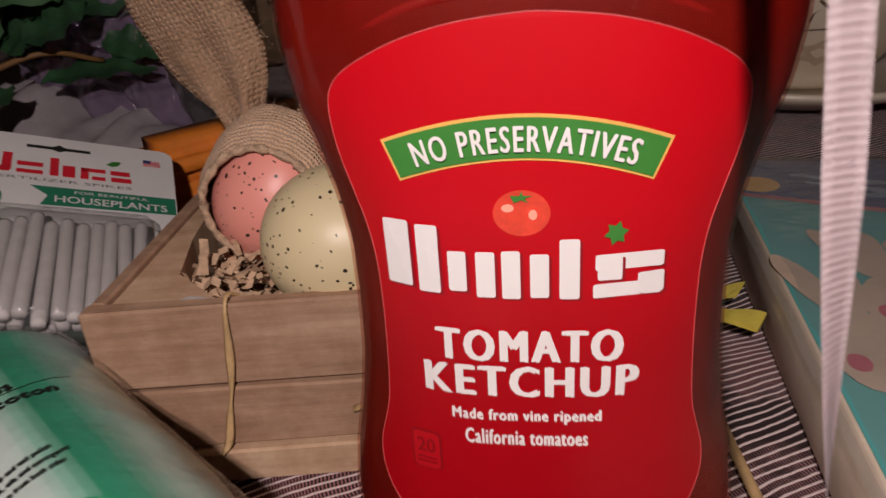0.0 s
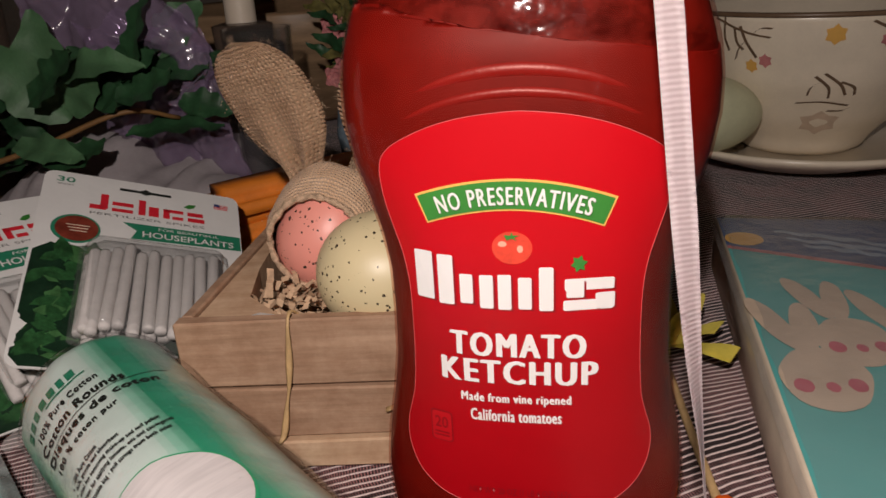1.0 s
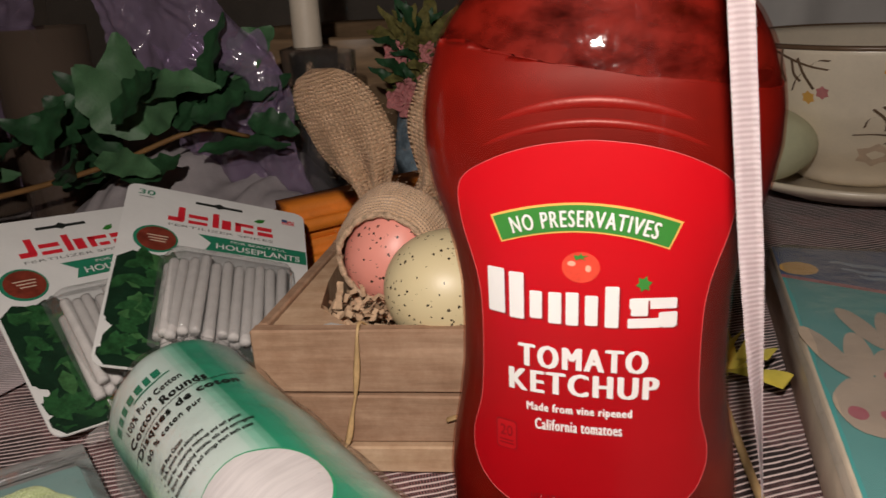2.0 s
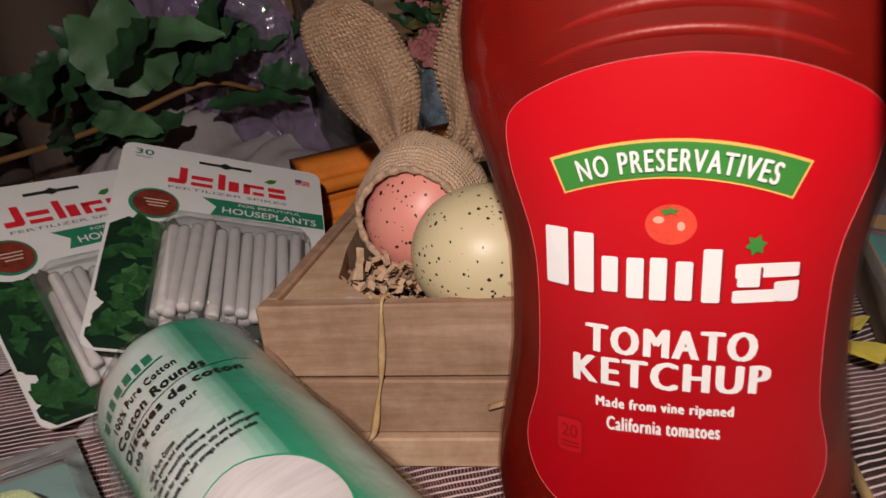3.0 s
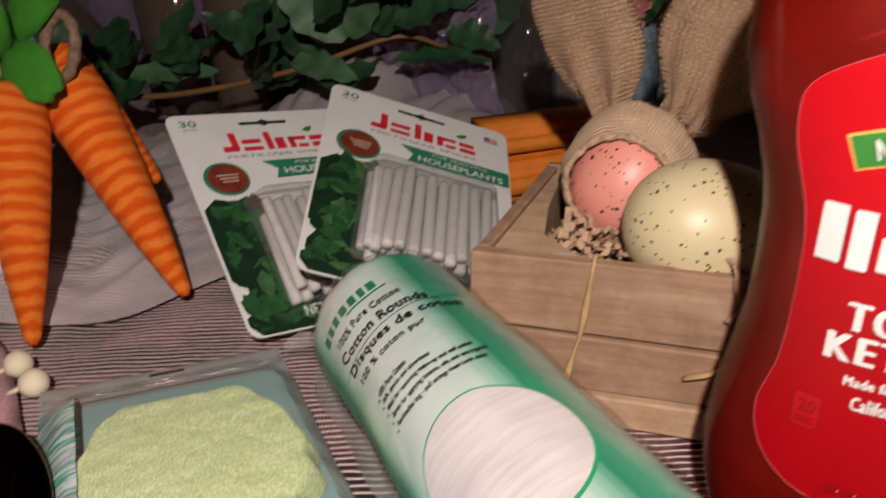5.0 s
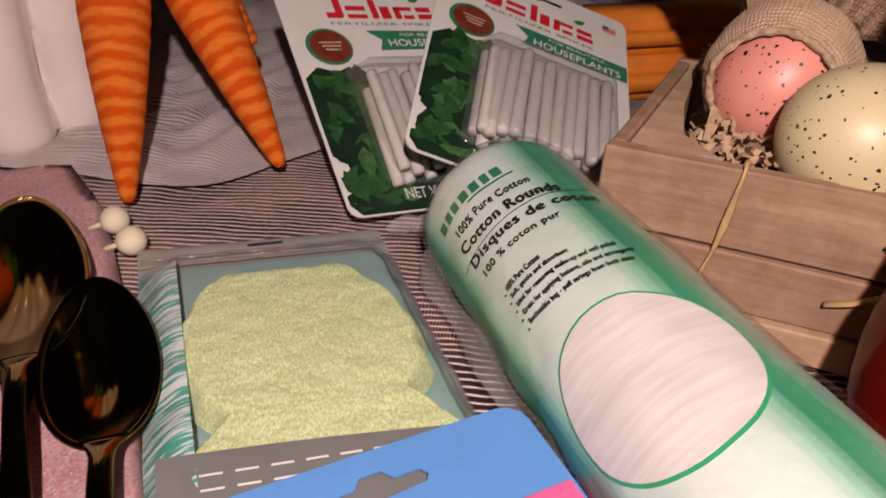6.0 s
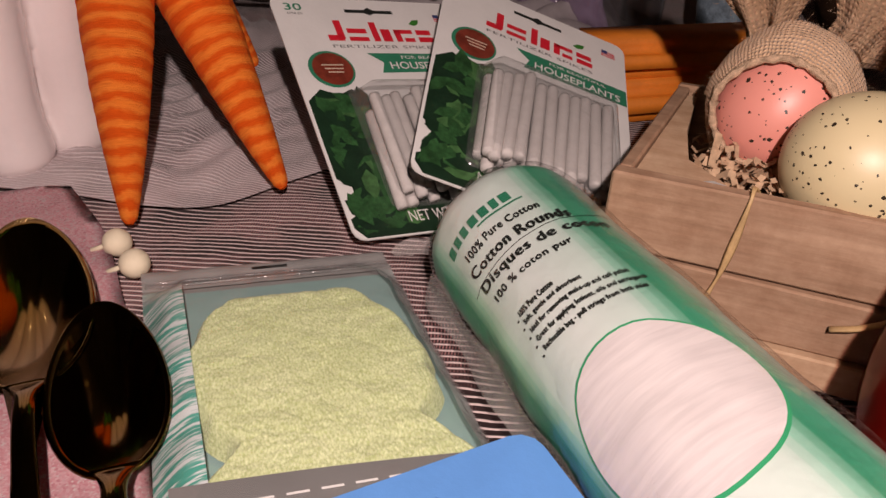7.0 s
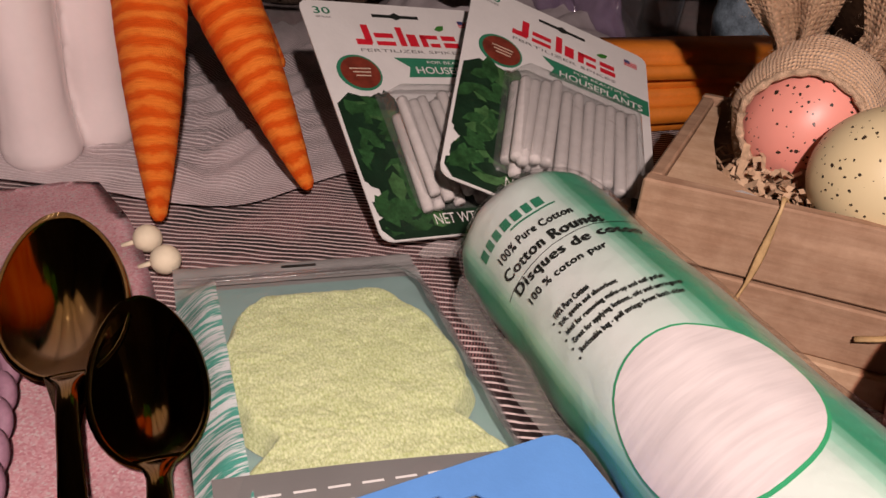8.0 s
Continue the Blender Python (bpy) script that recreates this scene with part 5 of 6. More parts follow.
def scrub(u, v):
    b = 0.0272 + 0.113 * v
    hw = lerp_table(SHAPE, b)
    a = 0.0435 + 0.0006 * math.sin(b * 400) + (2 * u - 1) * hw
    e = min(1, (1 - abs(2 * u - 1)) * 7) * min(1, v * 14)
    n = 0.0003 * noise.noise(Vector((a * 700, b * 700, 0))) + 0.0005 * noise.noise(Vector((a * 180, b * 180, 5)))
    return on_pouch(0.0010 + 0.0092 * math.sin(min(1, e) * math.pi / 2) + n)(a, b)


part("scrubber", bm_grid(120, 160, scrub), scrub_mat(), pouch, "pale green looped bath scrubber")
part("label_band", bm_grid(20, 8, lambda u, v: on_pouch(0.0118 + 0.001 * math.sin(u * math.pi))(0.004 + 0.078 * u, 0.1090 + 0.0045 * u + 0.040 * v)), M_grey_ink, pouch, "grey printed label band")
for k in range(8):
    for dy in (0.0, 0.0042):
        part("mark_bar", bm_patch(0.013 + 0.0076 * k, 0.0180 + 0.0076 * k, 0.1175 + dy, 0.1182 + dy, on_pouch(0.0137), 2, 1), M_paper, pouch)
part("front_film", bm_grid(36, 50, lambda u, v: on_pouch(pouch_z(u * PW, v * PH, True) + 0.0016)(u * PW, v * PH)), film_mat("pouch_film", (0.97, 0.98, 0.98), 0.1, 0.2, 0.03, wrinkle=0.5, wscale=120), pouch, "clear pouch front")

# ---- blue card ----
BO = Vector((-0.1085, 0.0905, 0.0215))
E1, E2 = Vector((-0.555, -0.832, -0.01)).normalized(), Vector((0.832, -0.555, -0.06)).normalized()
on_blue = lambda h: (lambda a, b: E1 * a + E2 * b + Vector((0, 0, h)))
blue = thing("blue_card", "sky blue hanging card with a euro slot, lying on the pouch", "packaging card", BO)
outline = [(0.041 + x, 0.055 - y) for x, y in round_block(-0.041, 0.041, -0.055, 0.055, 0.006)]
SL = (0.040, 0.0105)
bb = bmesh.new()
ov = [bb.verts.new(on_blue(0)(a, b)) for a, b in outline]
slot_pts = [(SL[0] + x, SL[1] + y) for x, y in ((-0.0105, -0.0018), (-0.0045, -0.0018), (-0.0025, -0.0045), (0.0025, -0.0045), (0.0045, -0.0018), (0.0105, -0.0018), (0.0118, 0.0), (0.0105, 0.0018), (0.0, 0.0026), (-0.0105, 0.0018), (-0.0118, 0.0))]
iv_ = [bb.verts.new(on_blue(0)(a, b)) for a, b in slot_pts]
eds = [bb.edges.new((l[i], l[(i + 1) % len(l)])) for l in (ov, iv_) for i in range(len(l))]
bmesh.ops.triangle_fill(bb, use_beauty=True, use_dissolve=False, edges=eds)
bmesh.ops.solidify(bb, geom=bb.faces[:], thickness=0.0006)
part("card", bb, M_blue, blue, smooth=False)
part("pink_stripe", bm_patch(0.0012, 0.030, 0.0250, 0.055, on_blue(0.0010), 4, 4), pmat("hot_pink_ink", (0.70, 0.12, 0.30), 0.45), blue)
part("green_stripe", bm_patch(0.003, 0.018, 0.0330, 0.055, on_blue(0.0013), 4, 4), M_green_ink, blue)
for k, col in enumerate(((0.75, 0.25, 0.3), (0.8, 0.5, 0.1), (0.2, 0.5, 0.2), (0.7, 0.2, 0.45))):
    a, b = 0.0600 + 0.0042 * k, 0.0125 + 0.0022 * k
    part("bunting_square", bm_poly([(a - 0.0022, b), (a, b - 0.0022), (a + 0.0022, b), (a, b + 0.0022)], on_blue(0.0011)), pmat("bunting_ink", col, 0.5), blue)

# ---- orange felt folds behind the packs ----
orange = thing("felt_napkin_stack", "two folded orange felt napkins in a stack", "napkin", (-0.209, 0.369, 0))
for k, (z0, z1, sh) in enumerate(((0.0, 0.024, 0.0), (0.0243, 0.047, 0.002))):
    b = bm_box(-0.006, 0.125, -0.042 + sh, 0.0, z0, z1, 0.008, 4)
    for v in b.verts:
        v.co.z += 0.003 * noise.noise(Vector((v.co.x * 30, v.co.y * 30, k)))
    o = part("folded_napkin", b, M_orange, orange)
    o.matrix_local = pose(0, 0, 0, 0, 0, 49)

# ---- grey cloth mound ----
tagged(part("grey_cloth", bm_grid(50, 40, lambda u, v: Vector((-0.40 + 0.195 * u, 0.365 + 0.22 * v, 0.002 + (0.062 + 0.02 * noise.noise(Vector((u * 5, v * 4, 2)))) * math.sin(math.pi * min(1, u * 1.0)) ** 0.6 * math.sin(math.pi * v) ** 0.6
       + 0.004 * math.sin(u * 40 + 5 * noise.noise(Vector((u * 4, v * 4, 9)))) * math.sin(math.pi * v)))), pmat("grey_muslin", (0.40, 0.36, 0.37), 0.95, var=0.15, scale=40, fine=900, bmp=0.5, spec=0.1)), "bunched pale grey cloth behind the napkins", "fabric")

# ---- foliage garland ----
garland = thing("leaf_garland", "artificial ivy garland with dark green leaves and a brown stem", "garland", (-0.34, 0.35, 0))
GO = Vector((-0.34, 0.35, 0))
stem = smooth_curve([(-0.56, 0.30, 0.025), (-0.46, 0.315, 0.045), (-0.384, 0.335, 0.053), (-0.31, 0.355, 0.070), (-0.254, 0.374, 0.089), (-0.232, 0.40, 0.08)], 40)
part("stem", bm_tube([p - GO for p in stem], lambda t: 0.0023 - 0.0009 * t, 8), M_stem, garland, "brown twisted stem")


def leaf_bm(base_p, d, up, L, W, curl):
    d, up = Vector(d).normalized(), Vector(up)
    s = d.cross(up).normalized()
    n = s.cross(d)

    def f(u, v):
        x = 2 * u - 1
        w = W * (math.sin(math.pi * min(1, v * 0.96 + 0.02)) ** 0.75) * (1 - 0.35 * v) * (1 + 0.10 * math.sin(v * 22))
        return Vector(base_p) + d * L * v + s * x * w + n * (curl * math.sin(v * 2.6) * L + 0.22 * abs(x) * w + 0.002 * math.sin(v * 20) * abs(x))
    return bm_grid(6, 12, f)


rnd = random.Random(11)
for k in range(50):
    p = stem[rnd.randint(4, 38)] - GO
    p = p + Vector((rnd.uniform(-0.02, 0.02), rnd.uniform(-0.01, 0.06), rnd.uniform(-0.012, 0.03)))
    p.z = max(0.012, p.z)
    d = (rnd.uniform(-1, 1), rnd.uniform(-0.25, 0.8), rnd.uniform(-0.15, 0.75))
    part("leaf", leaf_bm(p, d, (rnd.uniform(-0.4, 0.4), -0.7, 0.7), rnd.uniform(0.035, 0.062), rnd.uniform(0.011, 0.019), rnd.uniform(-0.15, 0.25)), M_leaf if rnd.random() < 0.85 else M_leaf_pale, garland)
for b_, d, L, W in (((-0.29, 0.375, 0.085), (-0.6, 0.02, 0.62), 0.062, 0.021), ((-0.285, 0.372, 0.088), (0.35, 0.03, 0.5), 0.045, 0.017), ((-0.30, 0.385, 0.09), (-0.1, 0.05, 0.9), 0.060, 0.020)):
    part("leaf", leaf_bm(Vector(b_) - GO, d, (0.1, -0.95, 0.35), L, W, 0.12), M_leaf_pale, garland, "pale green ivy leaf")
part("leaf", leaf_bm(Vector((-0.262, 0.385, 0.072)) - GO, (0.8, 0.35, -0.05), (0, -0.4, 0.9), 0.060, 0.012, 0.1), M_leaf, garland)


# ---- purple cellophane ----
def crumple(o, ax, ay, amp, seed):
    o, ax, ay = Vector(o), Vector(ax), Vector(ay)
    n = ax.cross(ay).normalized()

    def f(u, v):
        w = noise.noise(Vector((u * 4.2, v * 4.2, seed))) + 0.55 * abs(noise.noise(Vector((u * 10, v * 10, seed + 3)))) + 0.2 * noise.noise(Vector((u * 26, v * 26, seed)))
        return o + ax * (u + 0.06 * math.sin(v * 9 + seed)) + ay * (v + 0.05 * math.sin(u * 11)) + n * w * amp
    return bm_grid(46, 40, f)


cel = thing("purple_cellophane_wrap", "crumpled iridescent purple cellophane standing among the leaves", "cellophane", (-0.27, 0.40, 0))
CEO = Vector((-0.27, 0.40, 0))
part("sheet", crumple(Vector((-0.345, 0.405, 0.175)) - CEO, (0.085, 0.0, 0.03), (0.055, 0.01, -0.105), 0.012, 1), M_purple, cel)
part("sheet", crumple(Vector((-0.295, 0.41, 0.140)) - CEO, (0.075, 0.01, 0.0), (0.012, 0.03, -0.13), 0.012, 5), M_purple, cel)
part("sheet", crumple(Vector((-0.60, 0.42, 0.16)) - CEO, (0.20, 0.0, 0.02), (0.03, 0.05, -0.155), 0.020, 8), M_purple, cel)


# ---- glassware, candle ----
def tumbler(x, y, r, h, mat, label):
    t = thing("glass_tumbler", label, "glass", (x, y, 0.001), 0, "glasses at the back")
    prof = [(r * 0.75, 0), (r * 0.86, 0.004), (r * 0.92, h * 0.5), (r, h), (r * 0.95, h), (r * 0.86, h * 0.5), (r * 0.78, 0.010), (r * 0.1, 0.010)]
    part("glass_body", bm_revolve(prof, 32), mat, t)
    return t


M_smoke = film_mat("smoked_glass", (0.45, 0.36, 0.30), 0.5, 0.06, 0.35, (0.30, 0.22, 0.17), 0.15, 30)
tumbler(-0.205, 0.475, 0.024, 0.125, M_glass, "clear glass tumbler behind the cellophane")
tumbler(-0.425, 0.455, 0.036, 0.15, M_smoke, "smoked brown glass tumbler behind the leaves")
tumbler(-0.51, 0.47, 0.036, 0.15, M_smoke, "smoked brown glass tumbler behind the leaves")
candle = thing("candle_holder", "cream taper candle in a dark glass holder", "candle", (-0.232, 0.515, 0.001))
part("holder", bm_revolve([(0.026, 0), (0.028, 0.006), (0.014, 0.014), (0.012, 0.05), (0.020, 0.085), (0.0225, 0.124), (0.014, 0.126), (0.012, 0.10)], 28), M_smoke, candle, "dark glass candle holder")
part("candle", bm_revolve([(0.0112, 0.101), (0.0114, 0.12), (0.0108, 0.25), (0.009, 0.262), (0.002, 0.264)], 24), M_candle, candle, "cream taper candle")
part("wick", bm_tube([(0, 0, 0.262), (0.0006, 0, 0.268), (0.0004, 0.0005, 0.273)], 0.0007, 5), M_black_ink, candle)

# ---- flower jar ----
jar = thing("flower_jar", "small blue and white jar with mossy stems and pink blossoms", "vase", (-0.150, 0.545, 0.001))
part("jar", bm_revolve([(0.018, 0), (0.022, 0.004), (0.026, 0.035), (0.022, 0.065), (0.019, 0.078), (0.017, 0.078), (0.016, 0.06)], 28), pmat("blue_white_glaze", (0.30, 0.40, 0.48), 0.25, var=0.6, scale=70, coat=0.4), jar)
M_moss = pmat("yellow_moss", (0.16, 0.14, 0.035), 0.8, var=0.4, scale=200)
M_bloss = pmat("pink_blossom", (0.55, 0.20, 0.20), 0.7, var=0.25, scale=100)
rnd = random.Random(4)
for k in range(70):
    b0 = Vector((rnd.uniform(-0.012, 0.012), rnd.uniform(-0.010, 0.010), 0.075 + rnd.uniform(0, 0.05)))
    d = (rnd.uniform(-1, 1), rnd.uniform(-1, 0.6), rnd.uniform(0.1, 1.3))
    part("moss_leaf", leaf_bm(b0, d, (0.3, -0.8, 0.5), rnd.uniform(0.022, 0.045), rnd.uniform(0.004, 0.008), 0.2), M_moss if k % 3 else M_leaf, jar)
for k in range(9):
    c = Vector((rnd.uniform(-0.022, 0.018), rnd.uniform(-0.026, -0.010), rnd.uniform(0.075, 0.12)))
    for j in range(5):
        a = j * 1.257
        part("petal", leaf_bm(c, (math.cos(a), -0.4, math.sin(a)), (0, -1, 0.01), 0.011, 0.0055, 0.15), M_bloss, jar)

# ---- bowls and eggs at the back ----
dish = thing("wooden_bowl", "brown wooden bowl behind the candle", "bowl", (-0.29, 0.80, 0.001))
part("bowl_body", bm_revolve([(0.06, 0), (0.075, 0.01), (0.12, 0.06), (0.15, 0.118), (0.147, 0.122), (0.142, 0.118), (0.11, 0.06), (0.06, 0.016), (0.004, 0.014)], 48), pmat("turned_wood", (0.40, 0.26, 0.15), 0.4, var=0.3, scale=20, stretch=(1, 1, 6)), dish)
basket = thing("egg_bowl", "dark wooden bowl heaped with pastel eggs", "bowl", (-0.035, 0.67, 0.001))
part("bowl_body", bm_revolve([(0.05, 0), (0.065, 0.01), (0.09, 0.06), (0.105, 0.112), (0.101, 0.114), (0.095, 0.10), (0.07, 0.05), (0.004, 0.03)], 40), M_table, basket)
for x, y, z, col in ((-0.105, 0.625, 0.128, (0.72, 0.34, 0.26)), (-0.066, 0.605, 0.132, (0.70, 0.60, 0.50)), (-0.028, 0.60, 0.134, (0.18, 0.42, 0.56)), (0.008, 0.602, 0.134, (0.72, 0.30, 0.28)), (0.045, 0.625, 0.130, (0.66, 0.58, 0.15)), (-0.04, 0.66, 0.13, (0.4, 0.5, 0.3)), (0.02, 0.67, 0.13, (0.7, 0.55, 0.5))):
    o = part("pastel_egg", egg_bm(0.027, 0.020), pmat("egg_dye", col, 0.45, var=0.12, scale=60))
    o.matrix_world = pose(x, y, z, 0, -70, x * 900)
    tagged(o, "pastel dyed egg in the dark bowl", "egg", "pastel eggs")

bowl_p = Vector((0.187, 0.588, 0))
saucer = thing("saucer", "cream stoneware saucer under a flowered bowl", "saucer", bowl_p)
part("saucer_plate", bm_revolve([(0.05, 0.001), (0.06, 0.002), (0.10, 0.016), (0.1125, 0.022), (0.1135, 0.025), (0.111, 0.026), (0.098, 0.021), (0.055, 0.010), (0.004, 0.010)], 64), M_stone, saucer)
bowl = thing("flowered_bowl", "cream stoneware bowl painted with twigs and flowers", "bowl", bowl_p + Vector((0, 0, 0.011)))
BW = [(0.0, 0.040), (0.004, 0.046), (0.012, 0.050), (0.03, 0.066), (0.06, 0.085), (0.09, 0.096), (0.106, 0.1)]
part("bowl_body", bm_revolve([(lerp_table(BW, z), z) for z in zsteps(0, 0.106, 24)] + [(0.0985, 0.107), (0.095, 0.102), (0.08, 0.06), (0.05, 0.018), (0.004, 0.014)], 64), M_stone, bowl)
part("brown_rim", bm_tube([Vector((0.100 * math.cos(a), 0.100 * math.sin(a), 0.1065)) for a in (k * math.pi / 32 for k in range(65))], 0.0018, 8), M_rim_brown, bowl, "brown glazed rim")


def on_bowl(lift=0.0006):
    def f(a, z):
        r = lerp_table(BW, z) + lift
        t = -math.pi / 2 + a / 0.095
        return Vector((r * math.cos(t), r * math.sin(t), z))
    return f


def stroke(pts, w, mat, name):
    P = smooth_curve([(a, z, 0) for a, z in pts], 14)
    f = on_bowl()
    bm = bm_grid(1, 13, lambda u, v: f(P[round(v * 13)].x + (u - 0.5) * w, P[round(v * 13)].y + (u - 0.5) * w * 0.6))
    return part(name, bm, mat, bowl)


for pts in (((-0.085, 0.104), (-0.072, 0.098), (-0.060, 0.094), (-0.048, 0.092)), ((-0.068, 0.099), (-0.064, 0.088), (-0.058, 0.078)), ((-0.078, 0.106), (-0.080, 0.092), (-0.078, 0.082)),
            ((0.010, 0.102), (0.020, 0.097), (0.026, 0.092)), ((-0.018, 0.066), (-0.008, 0.058), (-0.006, 0.050)), ((-0.012, 0.068), (0.0, 0.060), (0.006, 0.052)), ((-0.03, 0.046), (-0.01, 0.047), (0.012, 0.044)), ((-0.004, 0.040), (0.008, 0.040), (0.014, 0.042)),
            ((-0.072, 0.098), (-0.071, 0.088), (-0.067, 0.083)), ((-0.060, 0.094), (-0.054, 0.098), (-0.047, 0.098)), ((-0.064, 0.090), (-0.070, 0.084), (-0.074, 0.076)), ((0.024, 0.098), (0.032, 0.093), (0.036, 0.086)), ((-0.014, 0.062), (-0.020, 0.058), (-0.022, 0.052)), ((0.000, 0.062), (0.010, 0.058), (0.013, 0.052))):
    stroke(pts, 0.0018, M_rim_brown, "painted_twig")
for a, z, r, mat in ((-0.010, 0.094, 0.007, M_gold_ink), (-0.062, 0.072, 0.005, M_gold_ink), (-0.052, 0.076, 0.005, M_bloss), (0.022, 0.090, 0.005, M_bloss), (-0.008, 0.030, 0.020, M_cream_ink)):
    part("painted_flower", bm_poly([(a + r * (1 if k % 2 else 0.72) * math.cos(k * 0.5236), z + r * (1 if k % 2 else 0.72) * math.sin(k * 0.5236) * (0.5 if r > 0.015 else 1)) for k in range(12)], on_bowl(0.0005)), mat, bowl)
place_egg("green_egg", "pale green speckled egg on the saucer", pmat("pale_green_shell", (0.58, 0.58, 0.38), 0.4, var=0.08), (0.112, 0.517, 0.050), 0.033, 0.0262, 0, 5, 20, "eggs in the crate")
tagged(part("white_cloth", bm_grid(40, 20, lambda u, v: Vector((0.02 + 0.55 * u, 0.80 + 0.010 * math.sin(u * 40) + 0.02 * noise.noise(Vector((u * 6, v * 3, 0))), 0.34 * v))), pmat("white_linen", (0.62, 0.60, 0.58), 0.9, var=0.06, scale=15, fine=900)), "white linen cloth hanging in folds at the back", "cloth")

# ---- picture box ----
box = thing("picture_box", "teal picture box with cream shapes under clear film", "box", (0.0765, 0.105, 0), -2.5)
XW, YL, TH = 0.185, 0.255, 0.028
part("box_body", bm_box(0, XW, 0, YL, 0, TH, 0.0008, 1), pmat("pale_wood_edge", (0.62, 0.52, 0.40), 0.6, var=0.12, scale=60), box, "pale box edge")
flat = lambda h: (lambda a, b: Vector((a, b, TH + h)))
top_of = lambda x: 0.212 - 0.35 * x
part("cover", bm_grid(12, 12, lambda u, v: flat(0.0004)(0.001 + (XW - 0.002) * u, 0.001 + (top_of((XW - 0.002) * u) - 0.003) * v)), M_book_teal, box, "teal printed cover")
part("cover_top", bm_grid(12, 8, lambda u, v: flat(0.0004)(0.001 + (XW - 0.002) * u, top_of((XW - 0.002) * u) + (YL - 0.001 - top_of((XW - 0.002) * u)) * v)), M_book_navy, box, "navy printed heading")
part("cover_stripe", bm_grid(12, 1, lambda u, v: flat(0.0007)(0.001 + (XW - 0.002) * u, top_of((XW - 0.002) * u) - 0.0025 + 0.004 * v)), M_bloss, box)
part("sun_shape", bm_poly(disc_pts(0.010, 0.222, 0.009), flat(0.0009)), M_gold_ink, box)
M_swash = pmat("pale_blue_ink", (0.30, 0.38, 0.48), 0.5, var=0.2, scale=90)
for k, (x0, x1, y0) in enumerate(((0.026, 0.078, 0.232), (0.030, 0.086, 0.222), (0.036, 0.072, 0.213))):
    part("title_bar", bm_grid(14, 1, lambda u, v: flat(0.0008)(x0 + (x1 - x0) * u, y0 - 0.35 * (x1 - x0) * u + 0.0012 * math.sin(u * 21 + k) + 0.0055 * v * (0.5 + 0.5 * math.sin(u * math.pi)))), M_swash, box)


def print_blob(cx, cy, rx, ry, rot, mat, h, seed, name="cream_shape"):
    """A printed oval with an uneven hand-drawn edge."""
    pts = []
    for k in range(28):
        t = k * math.pi / 14
        w = 1 + 0.07 * noise.noise(Vector((math.cos(t) * 1.6, math.sin(t) * 1.6, seed)))
        x, y = rx * w * math.cos(t), ry * w * math.sin(t)
        pts.append((cx + math.cos(rot) * x - math.sin(rot) * y, cy + math.sin(rot) * x + math.cos(rot) * y))
    part(name, bm_poly(pts, flat(h)), mat, box)


for k, (ox, oy, sc) in enumerate(((0.058, 0.104, 1.0), (0.0335, 0.119, 0.92), (0.0170, 0.091, 1.0))):
    h = 0.0008 + 0.0003 * k
    print_blob(ox - 0.010 * sc, oy + 0.040 * sc, 0.0052 * sc, 0.022 * sc, 0.28, M_cream_ink, h, k + 10)
    print_blob(ox + 0.001 * sc, oy + 0.038 * sc, 0.0052 * sc, 0.020 * sc, -0.08, M_cream_ink, h + 0.00005, k + 20)
    print_blob(ox, oy, 0.0145 * sc, 0.0205 * sc, -0.12, M_cream_ink, h + 0.0001, k)
    for dx, dy, r in ((-0.008, -0.006, 0.0032), (0.009, -0.004, 0.0030), (0.001, -0.006, 0.0022)):
        print_blob(ox + dx * sc, oy + dy * sc, r * sc, r * 1.4 * sc, 0, M_pink_print, h + 0.0002, k + dx * 900, "pink_spot")
part("wrap_film", bm_grid(30, 36, lambda u, v: Vector((-0.002 + (XW + 0.004) * u, -0.002 + (YL + 0.006) * v, TH + 0.0022 + 0.0012 * noise.noise(Vector((u * 9, v * 12, 0))) - (0.006 if v == 1 or u == 0 else 0)))), M_film, box, "clear shrink film")


# ---- ribbon, bow and bits beside the bottle ----
def ribbon_mat():
    m, nt, p, _ = base("pale_pink_ribbon")
    uv = coords(nt, "UV")
    w = nt.nodes.new("ShaderNodeTexWave")
    w.bands_direction = "Y"
    w.inputs["Scale"].default_value, w.inputs["Distortion"].default_value = 330, 0.3
    nt.links.new(uv, w.inputs["Vector"])
    nt.links.new(mixc(nt, w.outputs["Fac"], (0.56, 0.46, 0.47), (0.66, 0.57, 0.58)), p.inputs["Base Color"])
    p.inputs["Roughness"].default_value = 0.35
    bump(nt, p, w.outputs["Fac"], 0.25, 0.0003)
    return m


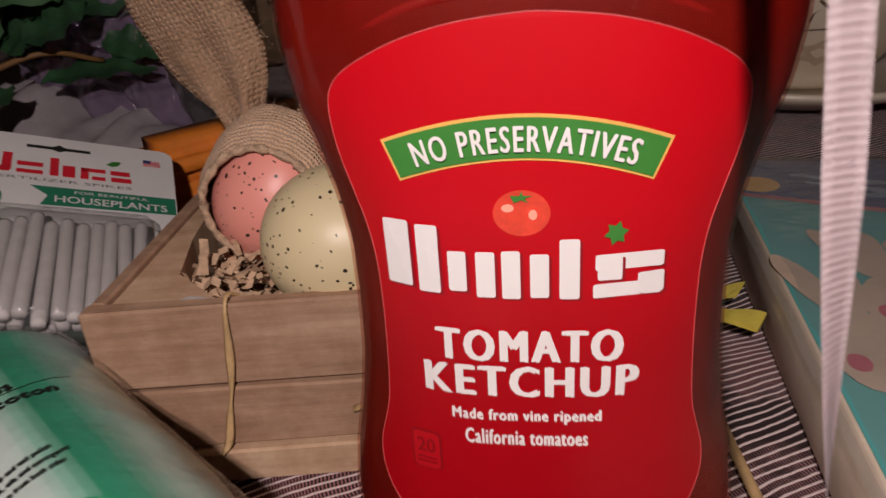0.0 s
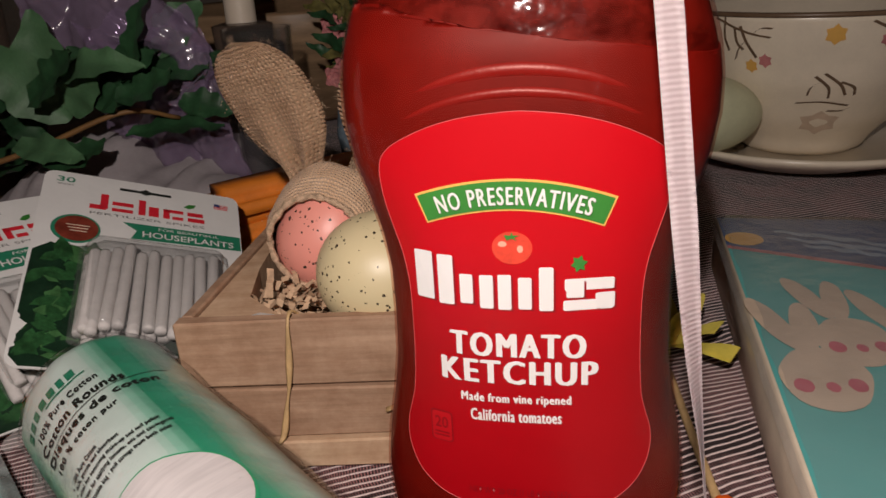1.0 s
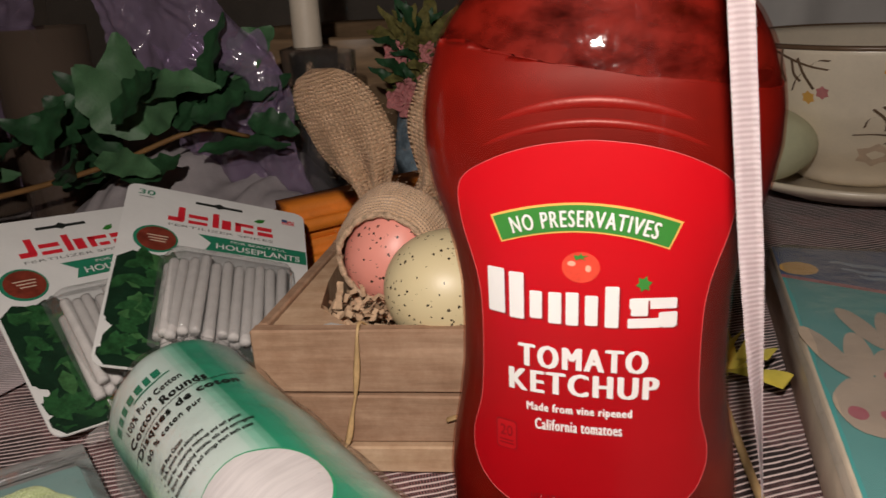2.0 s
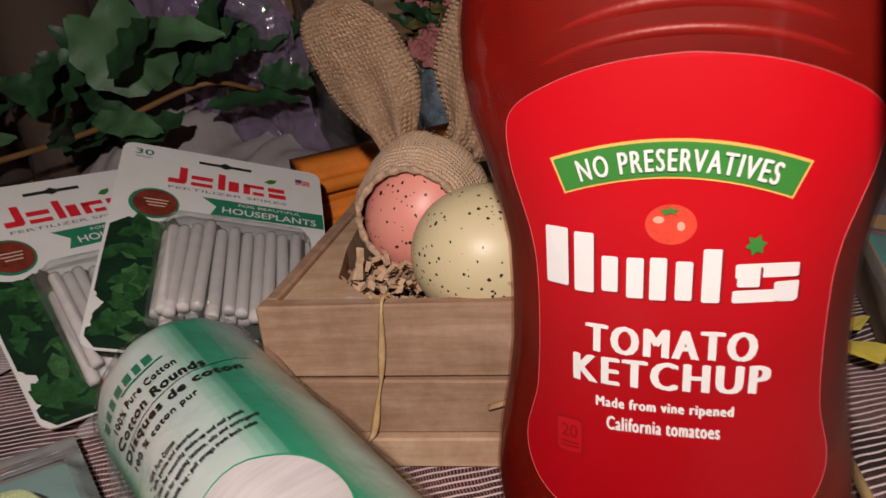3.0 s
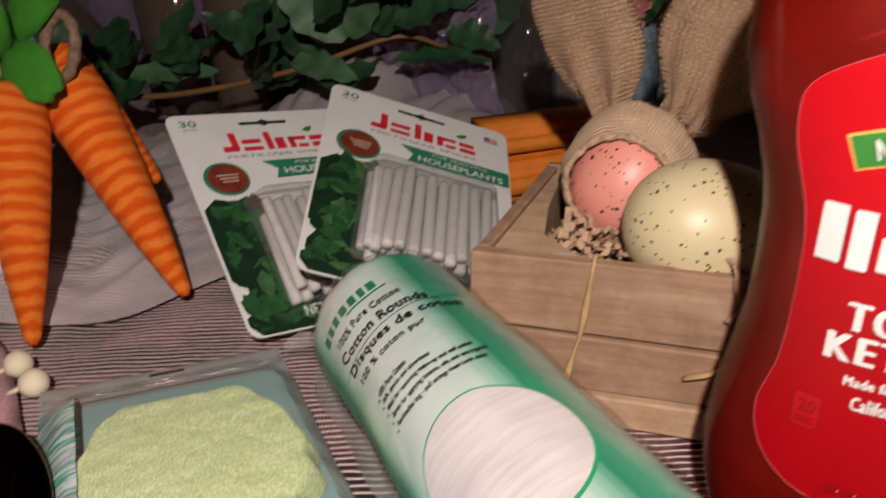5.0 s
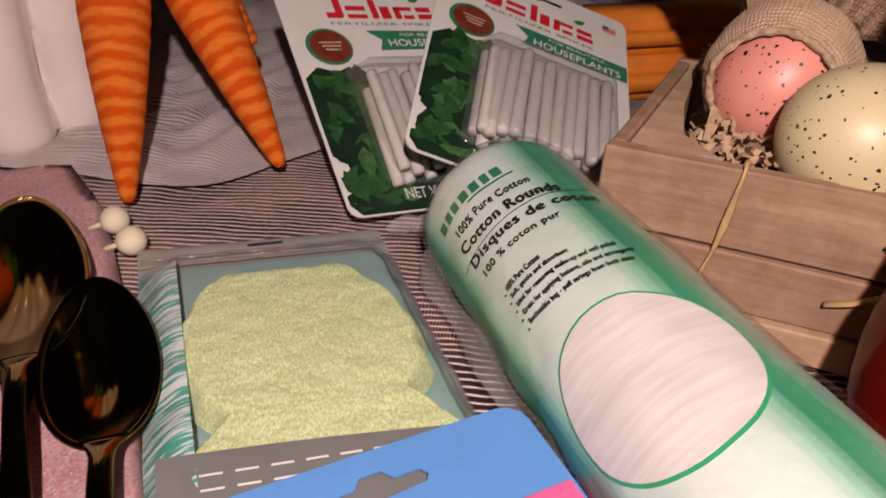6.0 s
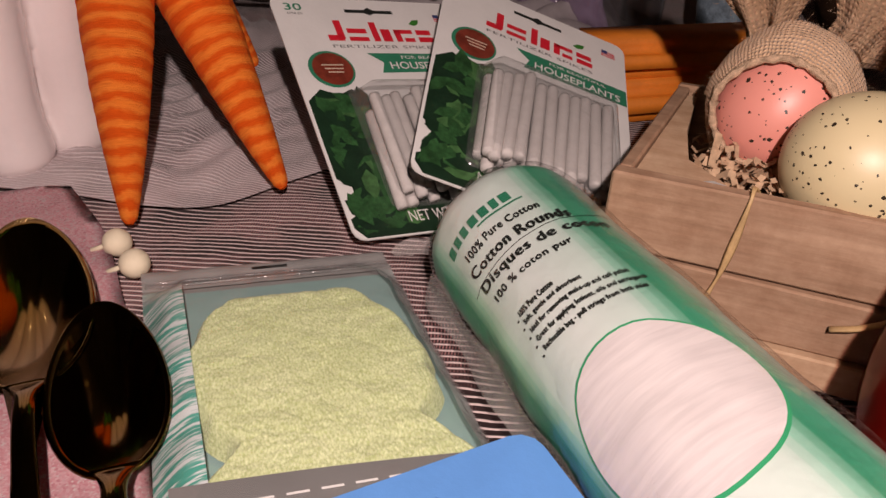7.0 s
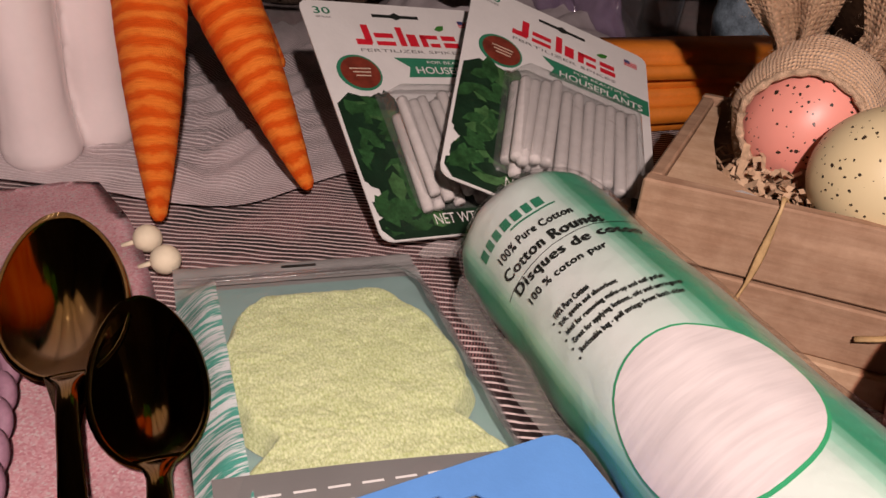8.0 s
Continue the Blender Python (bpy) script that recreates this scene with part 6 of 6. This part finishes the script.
rp = smooth_curve([(0.0085, 0.0630, 0.30), (0.0191, 0.0683, 0.22), (0.0257, 0.0718, 0.170), (0.0296, 0.0741, 0.140), (0.0322, 0.0755, 0.120), (0.0348, 0.0769, 0.100), (0.0380, 0.0790, 0.078), (0.0425, 0.0815, 0.040), (0.0478, 0.0841, 0.003)], 70)
RL = [0.0]
for a, b in zip(rp, rp[1:]):
    RL.append(RL[-1] + (b - a).length)


def ribbon(u, v):
    i = round(v * 69)
    tw = 0.5 + 0.5 * math.cos(i * 0.11)
    turn = radians(10 + 62 * min(1.0, max(0.0, (v - 0.45) / 0.30)) + 6 * tw)
    sd = Vector((math.cos(turn), math.sin(turn), 0.05)).normalized()
    return rp[i] + sd * (u - 0.5) * 0.0043


rb = bm_grid(3, 69, ribbon, lambda u, v: (u * 0.0036, RL[round(v * 69)]))
bmesh.ops.solidify(rb, geom=rb.faces[:], thickness=0.00025)
tagged(part("curling_ribbon", rb, ribbon_mat()), "pale pink ribbed ribbon hanging down to the cloth", "ribbon")
bow = thing("yellow_bow", "yellow satin bow beside the bottle", "bow", (0.053, 0.242, 0.004))
for k, (dx, dy, dz) in enumerate(((-0.018, 0.010, 0.018), (0.024, -0.006, 0.008), (-0.006, 0.026, 0.024), (0.012, 0.016, 0.022), (0.020, 0.010, 0.012))):
    d = Vector((dx, dy, dz))
    part("bow_loop", bm_grid(8, 16, lambda u, v: d * 1.0 * math.sin(math.pi * v) + Vector((0.006 * (u - 0.5) + 0.004 * math.cos(math.pi * v), 0.012 * (u - 0.5) * math.sin(math.pi * v), 0.006 + 0.008 * math.cos(2 * math.pi * v) * 0.5))), M_yellow, bow)
tagged(part("wooden_skewer", bm_tube(smooth_curve([(0.052, 0.235, 0.006), (0.056, 0.19, 0.005), (0.061, 0.14, 0.004)], 10), 0.0016, 8), M_raffia), "thin tan wooden skewer lying on the cloth", "skewer")
tagged(part("orange_shred", bm_tube(smooth_curve([(0.054, 0.150, 0.004), (0.060, 0.155, 0.008), (0.066, 0.152, 0.005)], 10), lambda t: 0.0032 * math.sin(0.3 + 2.6 * t), 8, 0.6), M_carrot), "small orange felt scrap on the cloth", "felt scrap")
